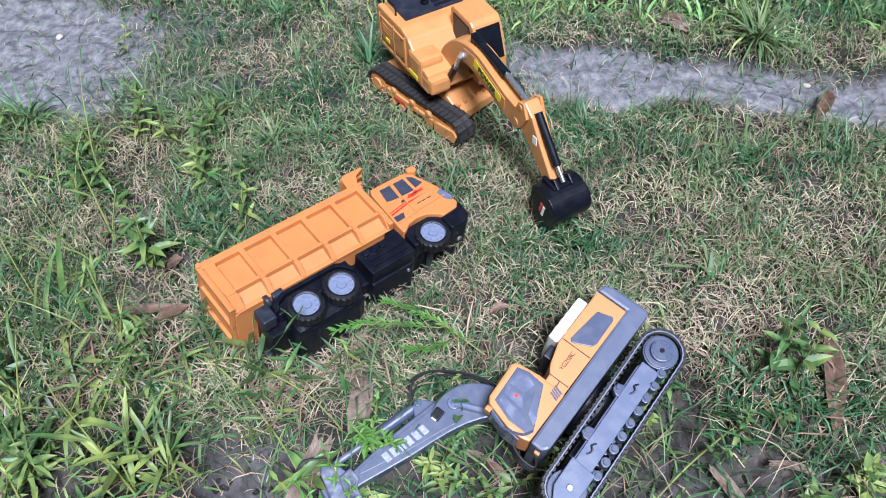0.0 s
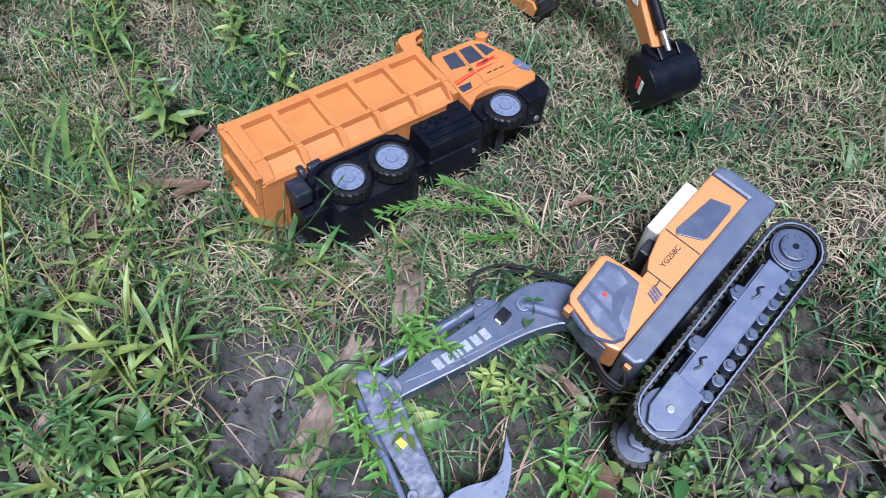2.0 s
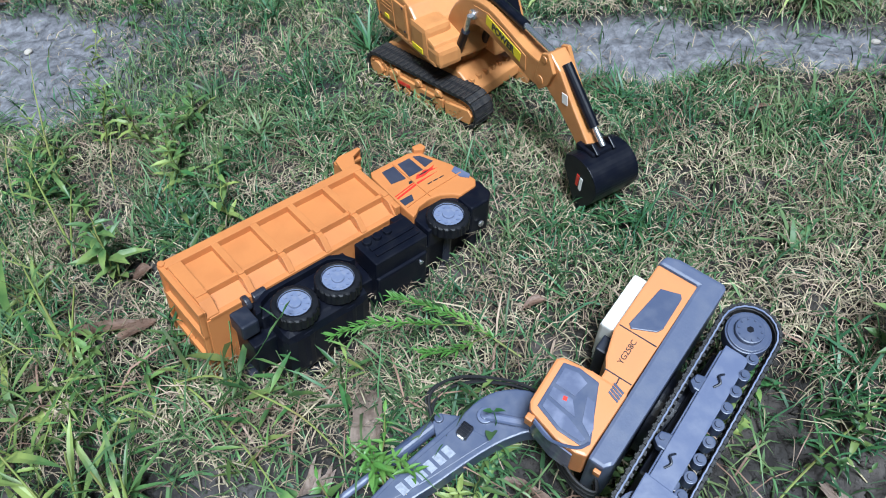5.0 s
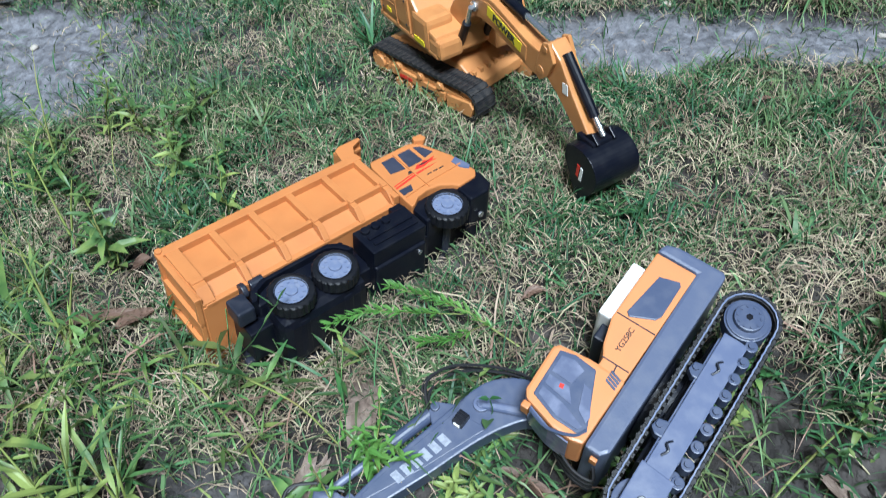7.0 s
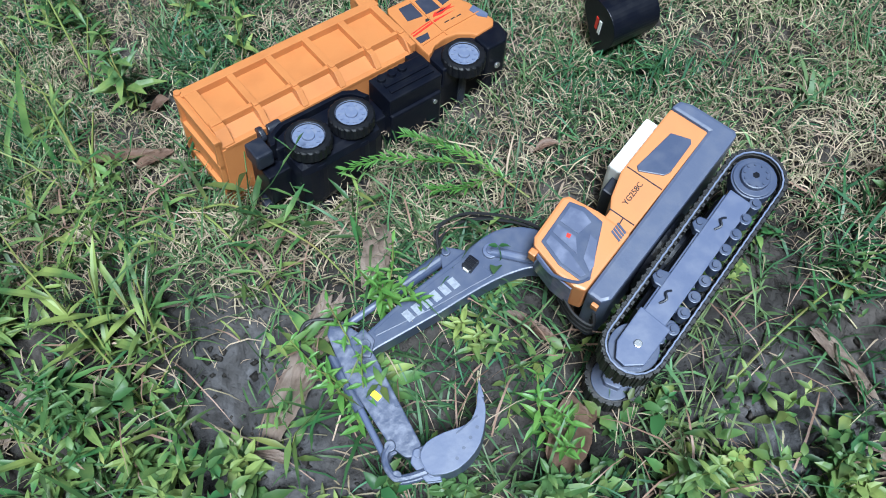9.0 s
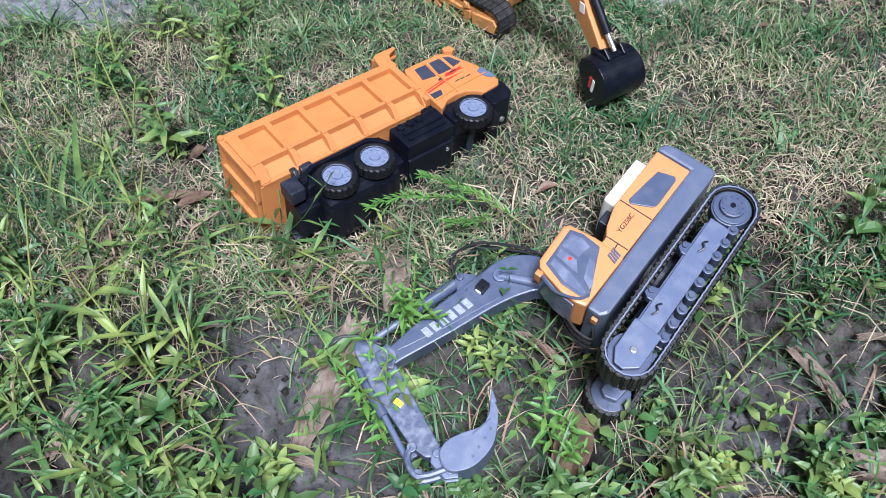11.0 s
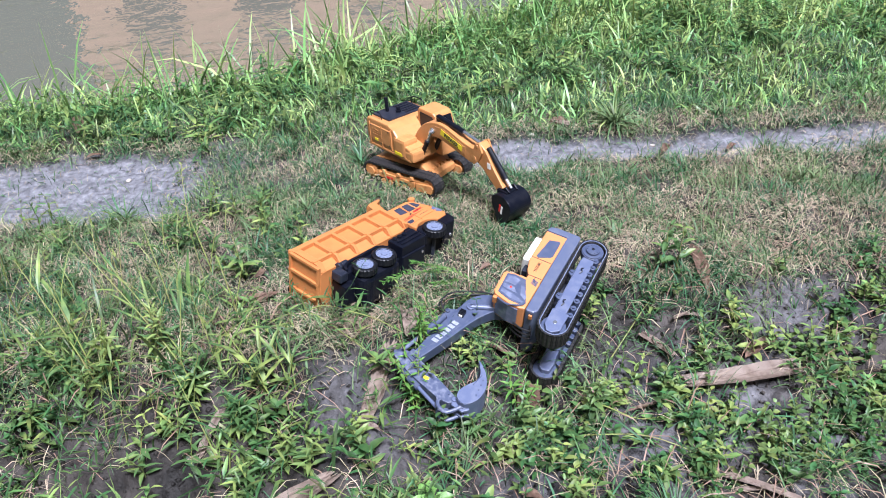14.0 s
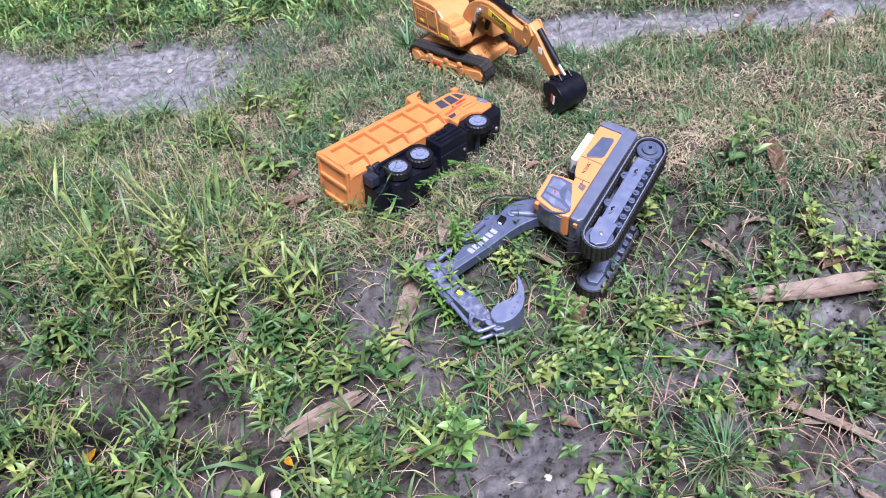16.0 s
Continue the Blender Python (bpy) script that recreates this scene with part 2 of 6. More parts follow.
def disc(bm, c, r, h, axis="y", segs=24, bevel=0.0008, r2=None):
    """A drum round c, h long along its axis."""
    turn = {"x": pose(0, 0, 0, 0, 90, 0), "y": pose(0, 0, 0, -90, 0, 0), "z": Matrix.Identity(4)}[axis]
    ret = bmesh.ops.create_cone(bm, cap_ends=True, segments=segs, radius1=r, radius2=r if r2 is None else r2, depth=h,
                                matrix=Matrix.Translation(c) @ turn)
    if bevel:
        es = [e for e in {e for v in ret["verts"] for e in v.link_edges} if any(len(f.verts) > 4 for f in e.link_faces)]
        bmesh.ops.bevel(bm, geom=es, offset=bevel, segments=2, profile=0.6, affect="EDGES")
    return bm


def rod(bm, a, b, r, segs=10, r2=None):
    a, b = Vector(a), Vector(b)
    m = Matrix.Translation((a + b) / 2) @ (b - a).to_track_quat("Z", "Y").to_matrix().to_4x4()
    bmesh.ops.create_cone(bm, cap_ends=True, segments=segs, radius1=r, radius2=r if r2 is None else r2, depth=(b - a).length, matrix=m)
    return bm


def tube(bm, pts, r, segs=6, r2=None):
    """A hose or stem along a smooth line through the points."""
    ps = [Vector(p) for p in pts]
    line = []
    for i in range(len(ps) - 1):
        p0, p1, p2, p3 = ps[max(i - 1, 0)], ps[i], ps[i + 1], ps[min(i + 2, len(ps) - 1)]
        for k in range(5):
            t = k / 5
            line.append(0.5 * (2 * p1 + (p2 - p0) * t + (2 * p0 - 5 * p1 + 4 * p2 - p3) * t * t + (3 * p1 - p0 - 3 * p2 + p3) * t ** 3))
    line.append(ps[-1])
    rings = []
    for i, p in enumerate(line):
        d = (line[min(i + 1, len(line) - 1)] - line[max(i - 1, 0)]).normalized()
        u = d.orthogonal().normalized() if i == 0 else (u - d * u.dot(d)).normalized()
        v = d.cross(u)
        rr = r + (r2 - r) * i / (len(line) - 1) if r2 is not None else r
        rings.append([bm.verts.new(p + rr * (math.cos(a) * u + math.sin(a) * v)) for a in (2 * math.pi * k / segs for k in range(segs))])
    for a, b in zip(rings, rings[1:]):
        for k in range(segs):
            bm.faces.new((a[k], a[(k + 1) % segs], b[(k + 1) % segs], b[k]))
    bm.faces.new(rings[0][::-1])
    bm.faces.new(rings[-1])
    return bm


def writing(name, text, size, mat, parent, m, depth=0.0004, spacing=1.0, bold=0.0):
    cu = bpy.data.curves.new(name, "FONT")
    cu.body, cu.size, cu.extrude, cu.space_character = text, size, depth, spacing
    cu.align_x, cu.align_y, cu.offset = "CENTER", "CENTER", bold
    tmp = bpy.data.objects.new(name, cu)
    scene.collection.objects.link(tmp)
    dg = bpy.context.evaluated_depsgraph_get()
    me = bpy.data.meshes.new_from_object(tmp.evaluated_get(dg))
    bpy.data.objects.remove(tmp)
    me.materials.clear()
    me.materials.append(mat)
    ob = new(name, me)
    ob.parent, ob.matrix_basis = parent, m
    return ob


def facing(x, y, z, right, up):
    """A pose whose x runs along right and y along up."""
    r, u = Vector(right).normalized(), Vector(up).normalized()
    u = (u - r * u.dot(r)).normalized()
    n = r.cross(u)
    return Matrix(((r.x, u.x, n.x, x), (r.y, u.y, n.y, y), (r.z, u.z, n.z, z), (0, 0, 0, 1)))


def placed(cols, at):
    """A pose from the world directions of its own x, y, z and its place."""
    x = Vector(cols[0]).normalized()
    y = Vector(cols[1])
    y = (y - x * y.dot(x)).normalized()
    z = x.cross(y)
    return Matrix(((x.x, y.x, z.x, at[0]), (x.y, y.y, z.y, at[1]), (x.z, y.z, z.z, at[2]), (0, 0, 0, 1)))


def smooth_step(t):
    t = np.clip(t, 0, 1)
    return t * t * (3 - 2 * t)


def wave(x, y, seed, size):
    """A soft uneven field between about -1 and 1, the same at every build."""
    rng = np.random.RandomState(seed)
    out = 0
    for k in range(7):
        a, f, p = rng.uniform(0, 6.283), rng.uniform(0.6, 2.2) / size, rng.uniform(0, 6.283)
        out = out + np.sin(6.283 * f * (x * math.cos(a) + y * math.sin(a)) + p)
    return out / 3.2


def rounded(pts, k=4):
    """A smooth open line through the points."""
    out = []
    for i in range(len(pts) - 1):
        p = [Vector(pts[min(max(j, 0), len(pts) - 1)]) for j in (i - 1, i, i + 1, i + 2)]
        for q in range(k):
            t = q / k
            v = 0.5 * (2 * p[1] + (p[2] - p[0]) * t + (2 * p[0] - 5 * p[1] + 4 * p[2] - p[3]) * t * t + (3 * p[1] - p[0] - 3 * p[2] + p[3]) * t ** 3)
            out.append((v.x, v.y))
    return out + [tuple(pts[-1])]


# ---- ground ----
def brow(x):
    return 0.605 + 0.05 * np.exp(-((x - 0.22) / 0.2) ** 2) - 0.03 * np.exp(-((x + 0.15) / 0.2) ** 2) + 0.02 * np.sin(3.1 * x) - 0.08 * smooth_step((x - 0.26) / 0.14)


def shore(x):
    return 2.08 + 0.30 * smooth_step((x + 0.7) / 1.3) + 0.55 * smooth_step((x - 0.5) / 1.3) + 0.05 * np.sin(2.3 * x)


def mud(x, y):
    """How bare and grey the trodden path is."""
    mid = 1.275 - 0.19 * x - 0.085 * smooth_step((-0.3 - x) / 0.4)
    half = np.where(x < -0.1, 0.215, 0.108) + 0.035 * wave(x, y, 5, 0.35)
    band = smooth_step((half - np.abs(y - mid)) / 0.07)
    gap = 1 - 0.88 * np.exp(-((x + 0.23) / 0.33) ** 4)
    return band * gap * np.exp(-(x / 3.0) ** 4)


def ground_z(x, y):
    x, y = np.asarray(x, float), np.asarray(y, float)
    z = -0.105 * smooth_step((brow(x) - y) / 0.22) - 0.05 * np.clip(0.35 - y, 0, 3)
    z = z - 0.035 * np.exp(-(((x - 0.2) / 0.14) ** 2 + ((y - 0.50) / 0.10) ** 2))
    z = z - 0.020 * (np.exp(-(((x + 0.17) / 0.07) ** 2 + ((y - 0.635) / 0.05) ** 2)) + np.exp(-(((x + 0.01) / 0.06) ** 2 + ((y - 0.755) / 0.05) ** 2)))
    for hx, hy, hr, hd in ((-0.47, 0.30, 0.075, 0.055), (-0.63, 0.335, 0.085, 0.050), (-0.31, 0.40, 0.055, 0.035), (-0.82, 0.38, 0.08, 0.045), (-0.17, 0.27, 0.06, 0.03), (0.10, 0.38, 0.055, 0.03)):
        z = z - hd * np.exp(-(((x - hx) / (1.5 * hr)) ** 2 + ((y - hy) / hr) ** 2) ** 1.5)
    z = z - 0.50 * smooth_step((y - shore(x) + 0.22) / 0.7)
    z = z - 0.018 * mud(x, y) + 0.0025 * mud(x, y) * (wave(x, y, 15, 0.12) + 0.5 * wave(x, y, 16, 0.05))
    near = np.exp(-((x - 0.1) / 2.5) ** 2 - ((y - 0.8) / 2.0) ** 2)
    z = z + near * (0.007 * wave(x, y, 1, 0.3) + 0.0035 * wave(x, y, 2, 0.08) + 0.0015 * wave(x, y, 3, 0.03))
    rough = smooth_step((brow(x) + 0.05 - y) / 0.2) * near
    return z + rough * (0.007 * wave(x, y, 7, 0.16) + 0.0028 * wave(x, y, 8, 0.06) + 0.0022 * wave(x, y, 9, 0.028) + 0.0016 * wave(x, y, 10, 0.014) + 0.0010 * np.abs(wave(x, y, 12, 0.02)))


def grid_mesh(name, xs, ys, zfun, mat):
    gx, gy = np.meshgrid(xs, ys)
    v = np.stack([gx.ravel(), gy.ravel(), zfun(gx, gy).ravel()], 1)
    nx, ny = len(xs), len(ys)
    i = (np.arange(ny - 1)[:, None] * nx + np.arange(nx - 1)[None, :]).ravel()
    f = np.stack([i, i + 1, i + nx + 1, i + nx], 1)
    me = bpy.data.meshes.new(name)
    me.from_pydata(v, [], f.tolist())
    me.polygons.foreach_set("use_smooth", np.ones(len(f), bool))
    me.materials.append(mat)
    return new(name, me), v


far = np.array([3, 4, 6, 9, 14, 25, 50, 120, 400])
xs = np.concatenate([-far[::-1], np.linspace(-2.2, -0.92, 110), np.linspace(-0.9, 0.9, 400), np.linspace(0.92, 2.2, 110), far])
ys = np.concatenate([-far[::-1], np.linspace(-1.2, -0.02, 110), np.linspace(0, 0.8, 190), np.linspace(0.81, 3.2, 240), far[1:]])
ground, gv = grid_mesh("ground", xs, ys, ground_z, SOIL)
att = ground.data.attributes.new("mud_and_shade", "FLOAT", "POINT")
# mud tint, cut back round (0.08, 0.40) to paint shade beneath the boom
att.data.foreach_set("value", (mud(gv[:, 0], gv[:, 1]) * 0.95 + np.exp(-(gv[:, 0] / 2) ** 2 - (gv[:, 1] / 2) ** 2) * 0.34 * smooth_step((gv[:, 0] + 0.25) / 0.3) * smooth_step((0.55 - gv[:, 1]) / 0.2) * (1 - 0.85 * np.exp(-((gv[:, 0] - 0.08) / 0.2) ** 2 - ((gv[:, 1] - 0.40) / 0.12) ** 2)) * np.clip(0.5 + wave(gv[:, 0], gv[:, 1], 11, 0.3), 0, 1)).astype(np.float32))
dried = sum(h * np.exp(-(((gv[:, 0] - cx) ** 2 + (gv[:, 1] - cy) ** 2) / r ** 2) ** 1.5) for cx, cy, r, h in ((-0.25, 0.43, 0.085, 0.42), (0.29, 0.43, 0.09, 0.36), (0.61, 0.46, 0.09, 0.40), (-0.02, 0.10, 0.13, 0.40), (0.47, 0.27, 0.13, 0.30), (0.25, 0.20, 0.12, 0.25), (-0.19, 0.34, 0.06, 0.25)))
near = np.zeros(len(gv), np.float32)
att.data.foreach_get("value", near)
att.data.foreach_set("value", np.clip(near + dried * (0.75 + 0.25 * wave(gv[:, 0], gv[:, 1], 17, 0.06)), 0, 1).astype(np.float32))
outer = smooth_step((np.maximum(np.abs(gv[:, 0] - 0.1) / 1.6, np.abs(gv[:, 1] - 0.55) / 1.35) - 0.85) / 0.3)
sward = ground.data.attributes.new("turf", "FLOAT", "POINT")
sward.data.foreach_set("value", (outer * (1 - mud(gv[:, 0], gv[:, 1])) * (1 - smooth_step((gv[:, 1] - shore(gv[:, 0])) / 0.2)) * np.clip(0.75 + 0.3 * wave(gv[:, 0], gv[:, 1], 18, 0.5), 0, 0.95)).astype(np.float32))
tagged(ground, "bare grey-brown earth bank with a trodden muddy path", "ground", kind="structure")
bm = bmesh.new()
bmesh.ops.create_grid(bm, x_segments=2, y_segments=2, size=400, matrix=pose(0, 401.2, -0.27))
water = tagged(part("water", bm, WATER), "still murky green-brown pond water beyond the bank", "water", kind="structure")


def far_bank():
    """Woods mirrored in the far water; the rest is added to block low sky."""
    rng = np.random.RandomState(12)
    t = np.linspace(-math.pi, math.pi, 620)
    h = np.linspace(0, 1, 26)
    gt, gh = np.meshgrid(t, h)
    top = 7.15 + 0.5 * np.sin(5.3 * t + 0.5) + 0.5 * np.sin(13 * t) + 0.4 * np.sin(31 * t + 1) + 1.8 * smooth_step((np.abs(t - 0.02) - 0.2) / 0.25)
    top = top - 6.5 * np.exp(-((t + 0.36) / 0.12) ** 4) - 6.0 * np.exp(-((t - 0.2) / 0.05) ** 4)
    r = 17 + 1.2 * np.sin(9 * gt + 3 * gh) + 0.5 * rng.normal(0, 1, gt.shape) + 2.5 * gh
    v = np.stack([(r * np.sin(gt)).ravel(), (r * np.cos(gt)).ravel(), (-0.4 + np.maximum(top, 1.0)[None, :] * gh).ravel()], 1)
    nx = len(t)
    i = (np.arange(len(h) - 1)[:, None] * nx + np.arange(nx - 1)[None, :]).ravel()
    me = bpy.data.meshes.new("backdrop")
    me.from_pydata(v, [], np.stack([i, i + 1, i + nx + 1, i + nx], 1).tolist())
    me.materials.append(material("far_foliage", (0.045, 0.075, 0.022), 0.8, spot=(0.09, 0.10, 0.04), amount=0.8, scale=0.8))
    return tagged(new("backdrop", me), "dark green far woods, with an added unseen ring blocking low sky", "trees", kind="structure")


far_bank()


def far_house():
    """A pale brick house across the pond, seen only in the water."""
    t = new("house")
    t.location = (-0.9, 14.0, -0.3)
    wall = part("wall", box(bmesh.new(), -3.1, 3.1, 0, 4, 0, 4.6, 0.02), material("brown_brick", (0.36, 0.22, 0.17), 0.8, spot=(0.27, 0.16, 0.12), amount=0.7, scale=6, bump=0.4), t)
    part("roof", prism(bmesh.new(), [(-0.4, 4.6), (2, 6.0), (4.4, 4.6)], -3.4, 3.4, 0.02, plane="yz"), material("grey_roof", (0.20, 0.19, 0.19), 0.7, spot=(0.13, 0.12, 0.12), amount=0.6, scale=8), t)
    for x in (-1.9, 0.0, 1.9):
        part("window", box(bmesh.new(), x - 0.45, x + 0.45, -0.05, 0.06, 1.7, 3.0, 0.02), PANE, wall)
    return tagged(t, "brown brick house across the pond", "house")


far_house()


# ---- dump truck, lying on its side ----
def toy_wheel(name, parent, x, y, z, r, w, side):
    """A tyre with a ribbed tread and a dished rim that faces to side (-1: right)."""
    bm = bmesh.new()
    rings = []
    for k in range(60):
        a = 2 * math.pi * k / 60
        lug = 0.0012 if k % 3 == 0 else 0
        prof = ((-w * 0.44, r * 0.66), (-w * 0.5, r * 0.78), (-w * 0.46, r * 0.93), (-w * 0.36, r - lug), (w * 0.36, r - lug), (w * 0.46, r * 0.93), (w * 0.5, r * 0.78), (w * 0.44, r * 0.66))
        rings.append([bm.verts.new((q * math.cos(a), yy, q * math.sin(a))) for yy, q in prof])
    for k in range(60):
        c, e = rings[k], rings[(k + 1) % 60]
        for j in range(8):
            bm.faces.new((c[j], c[(j + 1) % 8], e[(j + 1) % 8], e[j]))
    bmesh.ops.recalc_face_normals(bm, faces=bm.faces[:])
    tyre = part(name, bm, TYRE, parent, "black rubber tyre")
    tyre.matrix_basis = pose(x, y, z)
    s = side
    bm = disc(bmesh.new(), (0, s * (w / 2 - 0.0032), 0), r * 0.68, 0.003, segs=28, bevel=0.0006)
    for k in range(10):
        a = 2 * math.pi * k / 10
        disc(bm, (math.cos(a) * r * 0.5, s * (w / 2 - 0.0014), math.sin(a) * r * 0.5), r * 0.075, 0.0016, segs=8, bevel=0)
    disc(bm, (0, s * (w / 2 - 0.001), 0), r * 0.27, 0.004, segs=18)
    bmesh.ops.create_cone(bm, cap_ends=False, segments=28, radius1=r * 0.70, radius2=r * 0.64, depth=0.003,
                          matrix=Matrix.Translation((0, s * (w / 2 - 0.0016), 0)) @ pose(0, 0, 0, 90 * s, 0, 0))
    disc(bm, (0, -s * (w / 2 - 0.003), 0), r * 0.66, 0.003, segs=24, bevel=0.0006)
    part("rim", bm, RIM, tyre, "grey-blue dished rim")
    return tyre


def dump_truck():
    t = new("dump_truck")
    # chassis
    part("chassis", box(bmesh.new(), 0.03, 0.345, -0.022, 0.022, 0.012, 0.05, 0.002), BLACK, t, "black plastic underside")
    part("subframe", box(bmesh.new(), 0.05, 0.17, -0.040, 0.040, 0.026, 0.052, 0.003), BLACK, t)
    part("front_frame", box(bmesh.new(), 0.26, 0.345, -0.046, 0.046, 0.012, 0.045, 0.003), BLACK, t)
    part("motor_box", box(bmesh.new(), 0.056, 0.162, -0.036, 0.034, -0.010, 0.030, 0.011), BLACK, t)
    for x in (0.082, 0.136):
        part("axle_housing", disc(bmesh.new(), (x, 0, 0.010), 0.021, 0.060, segs=28, bevel=0.005), BLACK, t)
    part("gear_box", box(bmesh.new(), 0.18, 0.25, -0.03, 0.03, 0.0, 0.02, 0.003), BLACK, t)
    for x in (0.082, 0.136, 0.29):
        part("axle", rod(bmesh.new(), (x, -0.045, 0.013), (x, 0.045, 0.013), 0.006), DARK, t)
    for x, r in ((0.082, 0.0252), (0.136, 0.0252), (0.290, 0.0255)):
        toy_wheel("wheel", t, x, -0.047, 0.013, r, 0.017, -1)
        toy_wheel("wheel", t, x, 0.047, 0.013, r, 0.017, 1)
    # fenders over the rear wheels
    for s in (-1, 1):
        bm = bmesh.new()
        outline = [(0.045, 0.028), (0.052, 0.042), (0.068, 0.050), (0.150, 0.050), (0.163, 0.042), (0.170, 0.028),
                   (0.164, 0.028), (0.155, 0.040), (0.146, 0.045), (0.072, 0.045), (0.058, 0.039), (0.051, 0.028)]
        prism(bm, outline, s * 0.026, s * 0.049, 0.0008)
        part("fender", bm, BLACK, t)
        bm = box(bmesh.new(), 0.024, 0.044, min(s * 0.030, s * 0.050), max(s * 0.030, s * 0.050), 0.020, 0.046, 0.003)
        disc(bm, (0.047, s * 0.046, 0.050), 0.0085, 0.006, "x", 20, 0.0015)
        disc(bm, (0.064, s * 0.044, 0.053), 0.006, 0.016, "x", 16, 0.0012)
        part("mudflap", bm, DARK, t)
        # tank and step box between the axles
        bm = box(bmesh.new(), 0.180, 0.252, min(s * 0.026, s * 0.052), max(s * 0.026, s * 0.052), 0.004, 0.044, 0.002)
        for k in range(3):
            disc(bm, (0.192 + 0.014 * k, s * 0.0535, 0.036), 0.0052, 0.005, segs=14)
        box(bm, 0.188, 0.247, min(s * 0.052, s * 0.0545), max(s * 0.052, s * 0.0545), 0.022, 0.027, 0.0007)
        box(bm, 0.188, 0.247, min(s * 0.052, s * 0.0545), max(s * 0.052, s * 0.0545), 0.012, 0.017, 0.0007)
        box(bm, 0.236, 0.252, min(s * 0.03, s * 0.05), max(s * 0.03, s * 0.05), 0.044, 0.052, 0.001)
        part("side_tank", bm, BLACK, t)
    # tipping bed
    z0, z1, zc, w, wi = 0.055, 0.139, 0.081, 0.060, 0.044
    bed = part("tipping_bed", box(bmesh.new(), 0.004, 0.25, -wi, wi, z0 - 0.001, z0 + 0.003, 0.0005), ORANGE, t, "bright orange ribbed plastic bed")
    for s in (-1, 1):
        y0, y1 = sorted((s * (w - 0.0072), s * (w - 0.0105)))
        part("side_wall", box(bmesh.new(), 0.004, 0.252, y0, y1, zc - 0.001, z1, 0), ORANGE, bed)
        lo = [(s * (w - 0.0080), zc), (s * (wi - 0.002), z0), (s * (wi - 0.006), z0), (s * (w - 0.0115), zc)]
        part("lower_wall", prism(bmesh.new(), lo, 0.004, 0.250, 0, plane="yz"), ORANGE, bed)
    part("front_wall", box(bmesh.new(), 0.247, 0.254, -w + 0.002, w - 0.002, z0, z1 + 0.004, 0.001), ORANGE, bed)
    for s in (-1, 1):
        y0, y1 = sorted((s * (w - 0.0095), s * (w + 0.0016)))
        bm = box(bmesh.new(), 0.002, 0.256, y0, y1, z1 - 0.010, z1 + 0.001, 0.0009)
        part("top_rail", bm, ORANGE, bed)
        bm = box(bmesh.new(), 0.010, 0.250, *sorted((s * (w - 0.0095), s * (w - 0.0004))), zc - 0.003, zc + 0.002, 0.0006)
        part("side_rail", bm, ORANGE, bed)
        lo = [(s * (wi + 0.003), z0 + 0.005), (s * (wi + 0.0025), z0 - 0.001), (s * (wi - 0.003), z0 - 0.001), (s * (wi - 0.001), z0 + 0.005)]
        part("bottom_rail", prism(bmesh.new(), lo, 0.008, 0.250, 0.0006, plane="yz"), ORANGE, bed)
        for x, wd in ((0.0045, 0.015), (0.055, 0.008), (0.103, 0.008), (0.151, 0.008), (0.199, 0.008), (0.2445, 0.009)):
            bm = box(bmesh.new(), x, x + wd, *sorted((s * (w - 0.0090), s * (w + 0.0010))), zc, z1 - 0.006, 0.0008)
            lo = [(s * (w + 0.0010), zc + 0.002), (s * (w + 0.0010), zc - 0.014), (s * (wi + 0.004), z0), (s * (wi - 0.002), z0), (s * (w - 0.006), zc)]
            prism(bm, lo, x + 0.0005, x + wd - 0.0005, 0.0006, plane="yz")
            box(bm, x + 0.001, x + wd - 0.001, *sorted((s * (w - 0.002), s * (w + 0.0028))), zc - 0.007, zc + 0.001, 0.0007)
            part("rib", bm, ORANGE, bed)
    # tailgate with three upright panels
    bm = box(bmesh.new(), 0.001, 0.005, -w + 0.002, w - 0.002, z0, z1 - 0.001, 0.0006)
    gate = part("tailgate", bm, ORANGE, t, "orange tailgate with raised frames")
    for y in (-w + 0.003, -0.0205, 0.0205, w - 0.003):
        part("rib", box(bmesh.new(), -0.0035, 0.0025, y - 0.0032, y + 0.0032, z0 - 0.001, z1, 0.0008), ORANGE, gate)
    for z in (z0 + 0.002, z1 - 0.004):
        part("rail", box(bmesh.new(), -0.003, 0.0025, -w + 0.002, w - 0.002, z - 0.003, z + 0.003, 0.0008), ORANGE, gate)
    for s in (-1, 1):
        part("hinge", disc(bmesh.new(), (0.001, s * (w + 0.001), z1 - 0.002), 0.004, 0.004, segs=16), ORANGE, gate)
    # canopy over the cab
    bm = bmesh.new()
    shape = [(0.236, z1), (0.240, 0.160), (0.247, 0.164), (0.276, 0.164), (0.277, 0.160), (0.262, 0.154), (0.254, z1)]
    for s in (-1, 1):
        y0, y1 = sorted((s * (w - 0.004), s * w))
        prism(bm, shape, y0, y1, 0.0007)
    box(bm, 0.243, 0.2775, -w + 0.004, w - 0.004, 0.1605, 0.164, 0.0008)
    box(bm, 0.239, 0.244, -w + 0.004, w - 0.004, z1, 0.163, 0.0008)
    can = part("canopy", bm, ORANGE, t)
    for k in range(7):
        part("ridge", box(bmesh.new(), 0.262, 0.276, -0.048 + 0.0155 * k, -0.046 + 0.0155 * k + 0.002, 0.157, 0.161, 0.0003), ORANGE, can)
    # cab
    side = [(0.258, 0.050), (0.262, 0.118), (0.266, 0.126), (0.322, 0.126), (0.334, 0.121), (0.352, 0.078), (0.357, 0.040), (0.350, 0.032),
            (0.324, 0.030), (0.318, 0.037), (0.306, 0.045), (0.290, 0.0475), (0.274, 0.045), (0.264, 0.038), (0.258, 0.036)]
